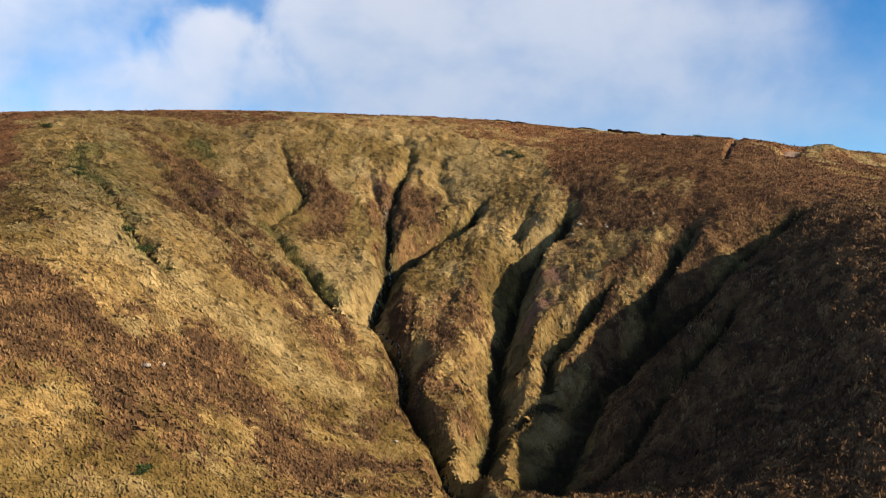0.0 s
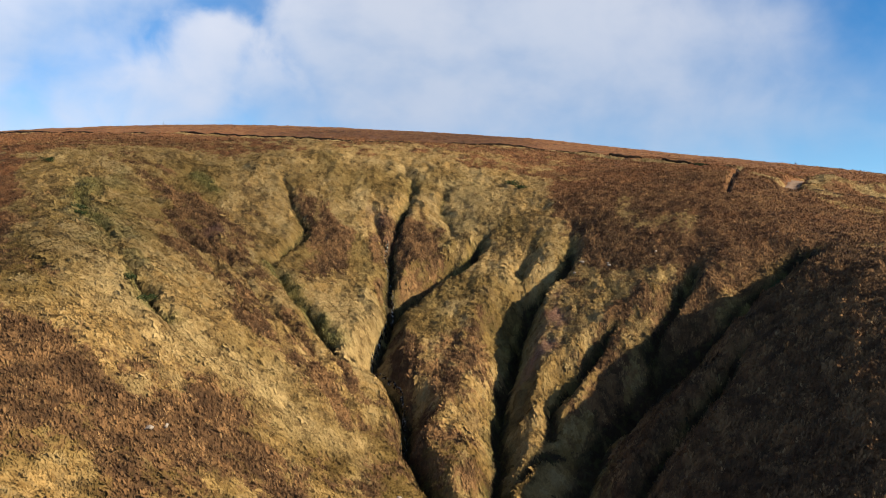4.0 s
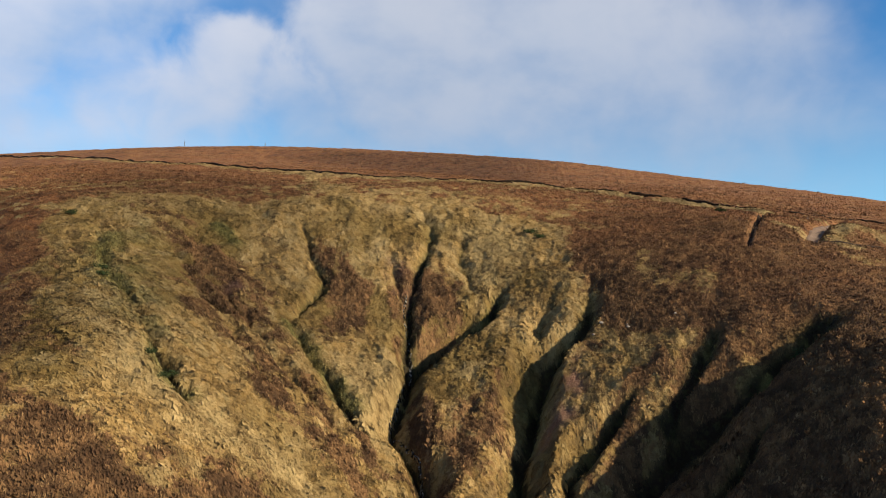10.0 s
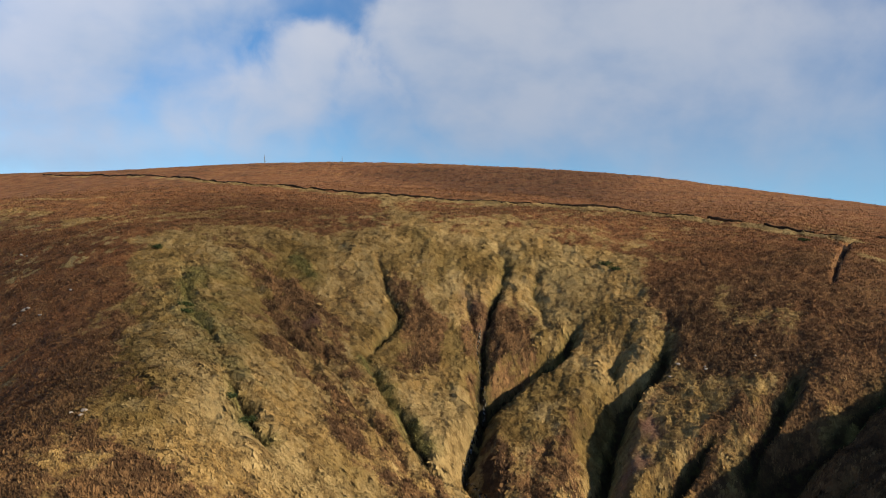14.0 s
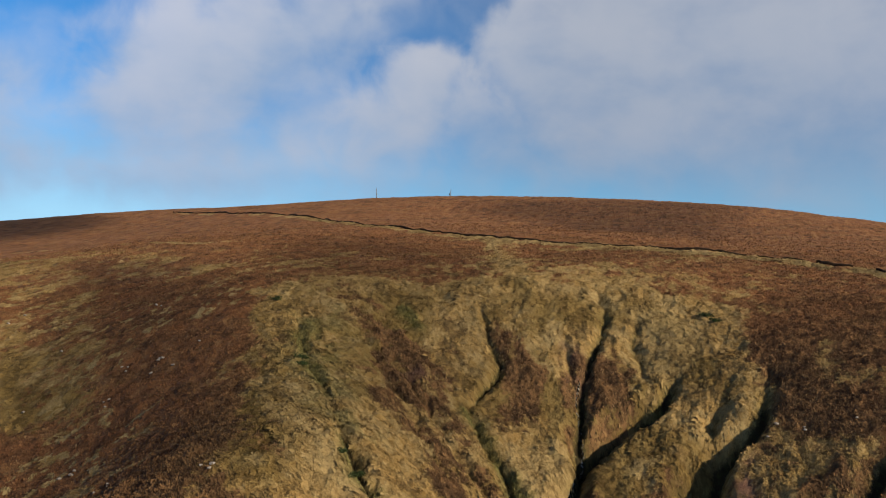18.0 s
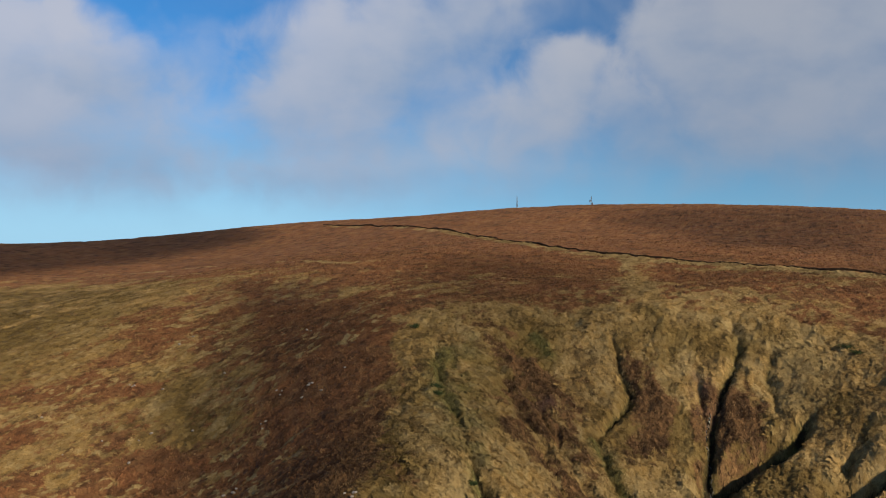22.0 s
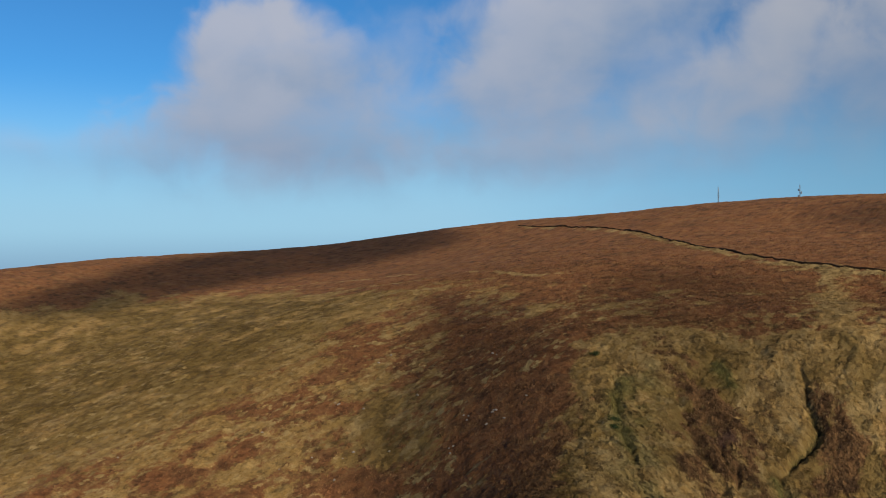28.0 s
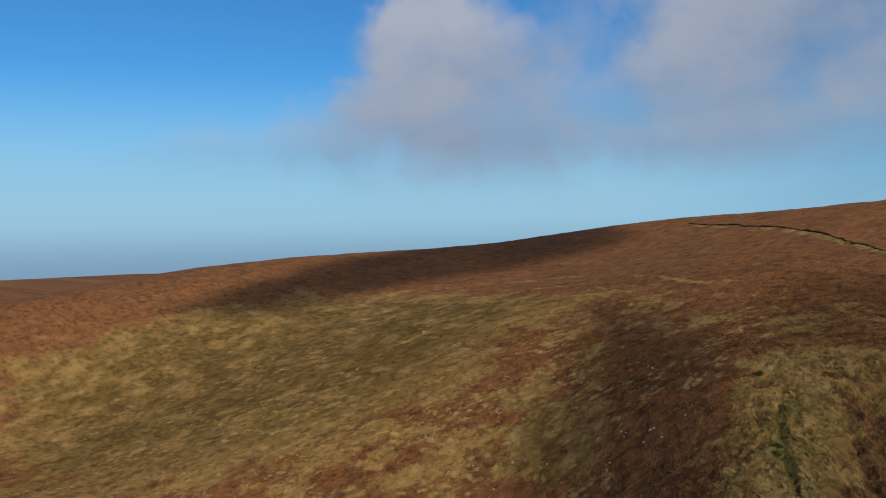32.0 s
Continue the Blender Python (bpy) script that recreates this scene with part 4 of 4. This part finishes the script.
def build_stones():
    rng = random.Random(11)
    shapes = [stone_mesh(n) for n in range(6)]
    spots = [(-164, 254), (-157, 253), (-171, 237), (-234, 259), (-234, 223), (-222, 230), (-255, 257), (-262, 299), (-333, 194), (-273, 231), (-260, 305), (-189, 296),
             (-213, 217), (-242, 213), (-215, 268), (-153, 263), (-204, 236), (-219, 231), (-165, 247), (-176, 254), (-104, 183), (-162, 205), (-137, 189),
             (46, 255), (62, 254), (96, 252), (40, 254), (43, 257), (-51, 155), (-7, 171)]
    for x, y in spots:
        for _ in range(rng.choice((1, 1, 2, 3))):
            s = rng.uniform(0.7, 1.5)
            px, py = x + rng.uniform(-2.5, 2.5), y + rng.uniform(-2.5, 2.5)
            ob = new("stone", rng.choice(shapes))
            ob.matrix_world = pose(px, py, high(px, py) + 0.28 * s, rng.uniform(-15, 15), rng.uniform(-15, 15), rng.uniform(0, 360)) @ Matrix.Diagonal((s * 1.25, s, s, 1))
            tagged(ob, "pale weathered gritstone boulder lying among heather", "stone", "boulders on the moor")


build_stones()


# ---- shrubs ----
def build_shrub(x, y, r, h, seed, label):
    rng = np.random.default_rng(seed)
    base = new("shrub")
    base.location = (x, y, high(x, y))
    tagged(base, label, "shrub", "juniper shrubs")
    bm = bmesh.new()
    for q in range(6):
        a = q * 1.05 + rng.uniform(-0.3, 0.3)
        rod(bm, (0, 0, -0.3), (0.45 * r * math.cos(a), 0.45 * r * math.sin(a), 0.55 * h), 0.09, 5, 0.03)
    part("stems", bm, BARK, base)
    lobes = rng.normal(0, 1, (9, 3)) * (0.42 * r, 0.42 * r, 0.2 * h) + (0, 0, 0.55 * h)
    n = 900
    c = lobes[rng.integers(0, 9, n)] + rng.normal(0, 1, (n, 3)) * (0.24 * r, 0.24 * r, 0.18 * h)
    c[:, 2] = np.maximum(c[:, 2], 0.05)
    a, b = rng.normal(0, 1, (n, 3)), rng.normal(0, 1, (n, 3))
    a /= np.linalg.norm(a, axis=1)[:, None]
    b /= np.linalg.norm(b, axis=1)[:, None]
    s = rng.uniform(0.10, 0.22, (n, 1))
    verts = np.stack([c - a * s, c + b * s * 0.7, c + a * s, c - b * s * 0.7], 1).reshape(-1, 3)
    crown = sheet("crown", verts, np.arange(4 * n).reshape(-1, 4), LEAF, base)
    return base


for n, (sx, sy, sr, sh) in enumerate([(24, 323, 3.2, 2.2), (27, 320, 2.2, 1.6), (103, 351, 2.4, 1.6), (92, 231, 3.0, 2.0), (88, 226, 2.2, 1.6), (-109, 253, 2.6, 1.6), (-107, 249, 2.0, 1.3), (-136, 291, 2.4, 1.5),
                                      (-75, 201, 1.8, 1.2), (-69, 195, 2.2, 1.5), (-44, 128, 1.4, 1.0)]):
    build_shrub(sx, sy, sr, sh, 40 + n, "low dark green shrub rooted on the slope")


# ---- marker post beside the track ----
def build_post(x, y):
    post = new("marker_post")
    post.location = (x, y, high(x, y) - 0.2)
    tagged(post, "pale wooden marker post beside the stony track", "post")
    bm = bmesh.new()
    box(bm, 0, 0, 0.8, 0.22, 0.22, 1.6, 12, 0.02)
    part("shaft", bm, GRIT, post)
    bm = bmesh.new()
    rod(bm, (0, 0, 1.6), (0, 0, 1.72), 0.15, 4, 0.02)
    part("cap", bm, GRIT, post)


build_post(143, 362)


# ---- masts on the summit ----
MAST_TOPS = (144.5, 142.0)


def build_mast(x, y, h, turn, panels, label, big=1.0):
    mast = new("radio_mast")
    mast.matrix_world = pose(x, y, high(x, y) - 0.2, 0, 0, turn)
    tagged(mast, label, "mast", "radio masts")
    feet = [(0.75 * math.cos(a), 0.75 * math.sin(a)) for a in (0.3, 2.394, 4.489)]
    for fx, fy in feet:
        bm = bmesh.new()
        rod(bm, (fx, fy, 0), (fx * 0.45, fy * 0.45, h), 0.13, 6)
        part("leg", bm, STEEL, mast)
    levels = int(h / 1.7)
    for q in range(levels):
        za, zb = h * q / levels, h * (q + 1) / levels
        fa, fb = 1 - 0.55 * q / levels, 1 - 0.55 * (q + 1) / levels
        bm = bmesh.new()
        for s in range(3):
            (ax, ay), (bx, by) = feet[s], feet[(s + 1) % 3]
            rod(bm, (ax * fa, ay * fa, za), (bx * fb, by * fb, zb), 0.06, 4)
            rod(bm, (ax * fb, ay * fb, zb), (bx * fb, by * fb, zb), 0.06, 4)
        part("brace", bm, STEEL, mast)
    bm = bmesh.new()
    rod(bm, (0, 0, h - 0.5), (0, 0, h + 2.2), 0.09, 6)
    part("whip_aerial", bm, STEEL, mast)
    for q, (pz, side, tall) in enumerate(panels):
        bm = bmesh.new()
        box(bm, (0.6 + 0.4 * big) * side, 0.2, h * pz, 0.55 * big, 0.35 * big, tall, 0, 0.05)
        rod(bm, (0.3 * side, 0.1, h * pz), (0.8 * side, 0.2, h * pz), 0.06, 5)
        part("antenna_panel", bm, PANEL, mast, "grey box antenna")


build_mast(-310, 932, MAST_TOPS[0] - high(-310, 932), -17, ((0.42, 1, 2.4), (0.56, 1, 2.0), (0.72, 1, 2.8), (0.84, 1, 1.8)), "slender grey lattice radio mast on the summit")
build_mast(-217, 915, MAST_TOPS[1] - high(-217, 915), -14, ((0.42, 1, 2.4), (0.55, -1, 2.6), (0.70, 1, 2.4), (0.82, -1, 2.0)), "grey lattice radio mast beside a low hut", 2.2)


def build_hut(x, y, turn):
    hut = new("equipment_hut")
    hut.matrix_world = pose(x, y, high(x, y) - 0.3, 0, 0, turn)
    tagged(hut, "low grey rendered equipment hut beneath the mast", "hut")
    bm = bmesh.new()
    box(bm, 0, 0, 1.2, 7.0, 4.0, 2.4, 0, 0.04)
    part("wall", bm, RENDERED, hut)
    bm = bmesh.new()
    box(bm, 0, 0, 2.55, 7.5, 4.5, 0.25, 0, 0.06)
    part("roof", bm, STEEL, hut)
    bm = bmesh.new()
    box(bm, 1.5, -2.03, 1.25, 1.0, 0.08, 2.05, 0, 0.02)
    part("door", bm, PANEL, hut)


build_hut(-208, 914, -14)


# ---- clouds between the sun and the hill, high out of view ----
def build_cloud(rings, thin, label):
    """A flat-based cloud whose shade falls on rings of ground (points, share, width of the rim)."""
    pts = np.array([p for ring, _, _ in rings for p in ring], float)
    reach = max(soft for _, _, soft in rings) * 1.6
    gx, gy = np.meshgrid(np.linspace(pts[:, 0].min() - reach, pts[:, 0].max() + reach, 90), np.linspace(pts[:, 1].min() - reach, pts[:, 1].max() + reach, 80))
    x, y = gx.ravel(), gy.ravel()
    clear = np.ones(x.shape)
    for ring, share, soft in rings:
        wx, wy = x + 0.8 * soft * rough(x, y, 60, 31, 4), y + 0.8 * soft * rough(x, y, 60, 32, 4)
        clear = clear * (1 - share * inside(wx, wy, ring, soft))
    thick = 1 - clear
    up = toward_sun() * 1900
    base = np.stack([x + up.x, y + up.y, swell(x, y) + up.z], 1)
    puffs = 12 * thick * (1 + 0.6 * rough(x, y, 30, 77))
    top, foot = base + np.stack([0 * x, 0 * x, puffs], 1), base - np.stack([0 * x, 0 * x, 0.3 * puffs], 1)
    i = (np.arange(79)[:, None] * 90 + np.arange(89)[None]).ravel()
    quads = np.stack([i, i + 1, i + 91, i + 90], 1)
    quads = quads[thick[quads].max(1) > 0.004]
    ob = sheet("cloud", np.concatenate([top, foot]), np.concatenate([quads, quads[:, ::-1] + len(x)]), vapour(thin), smooth=True)
    paint(ob, {"thick": np.concatenate([thick, thick])})
    tagged(ob, label, "cloud", "clouds", "structure")


build_cloud([([(-300, 395), (-240, 385), (-172, 330), (-140, 285), (-127, 250), (-112, 212), (-98, 185), (-180, 180), (-203, 214), (-218, 240), (-224, 265), (-238, 295), (-272, 345)], 0.68, 20),
             ([(-199, 427), (-184, 461), (-144, 449), (-102, 415), (-60, 354), (-45, 315), (-45, 292), (-35, 271), (-32, 250), (-98, 185), (-114, 228), (-132, 283), (-150, 333)], 0.45, 28)], 0.55,
            "small white cumulus cloud shading the spur")
build_cloud([([(-720, 300), (-712, 450), (-712, 576), (-900, 900), (-760, 900), (-469, 665), (-506, 602), (-553, 541), (-590, 461), (-620, 350)], 1.0, 26)], 0.58,
            "long white cumulus cloud shading the far slope")
build_cloud([([(-151, 721), (-79, 762), (60, 760), (60, 560), (-2, 554), (-56, 579), (-109, 650)], 0.8, 40)], 0.42, "white cumulus cloud shading the summit")
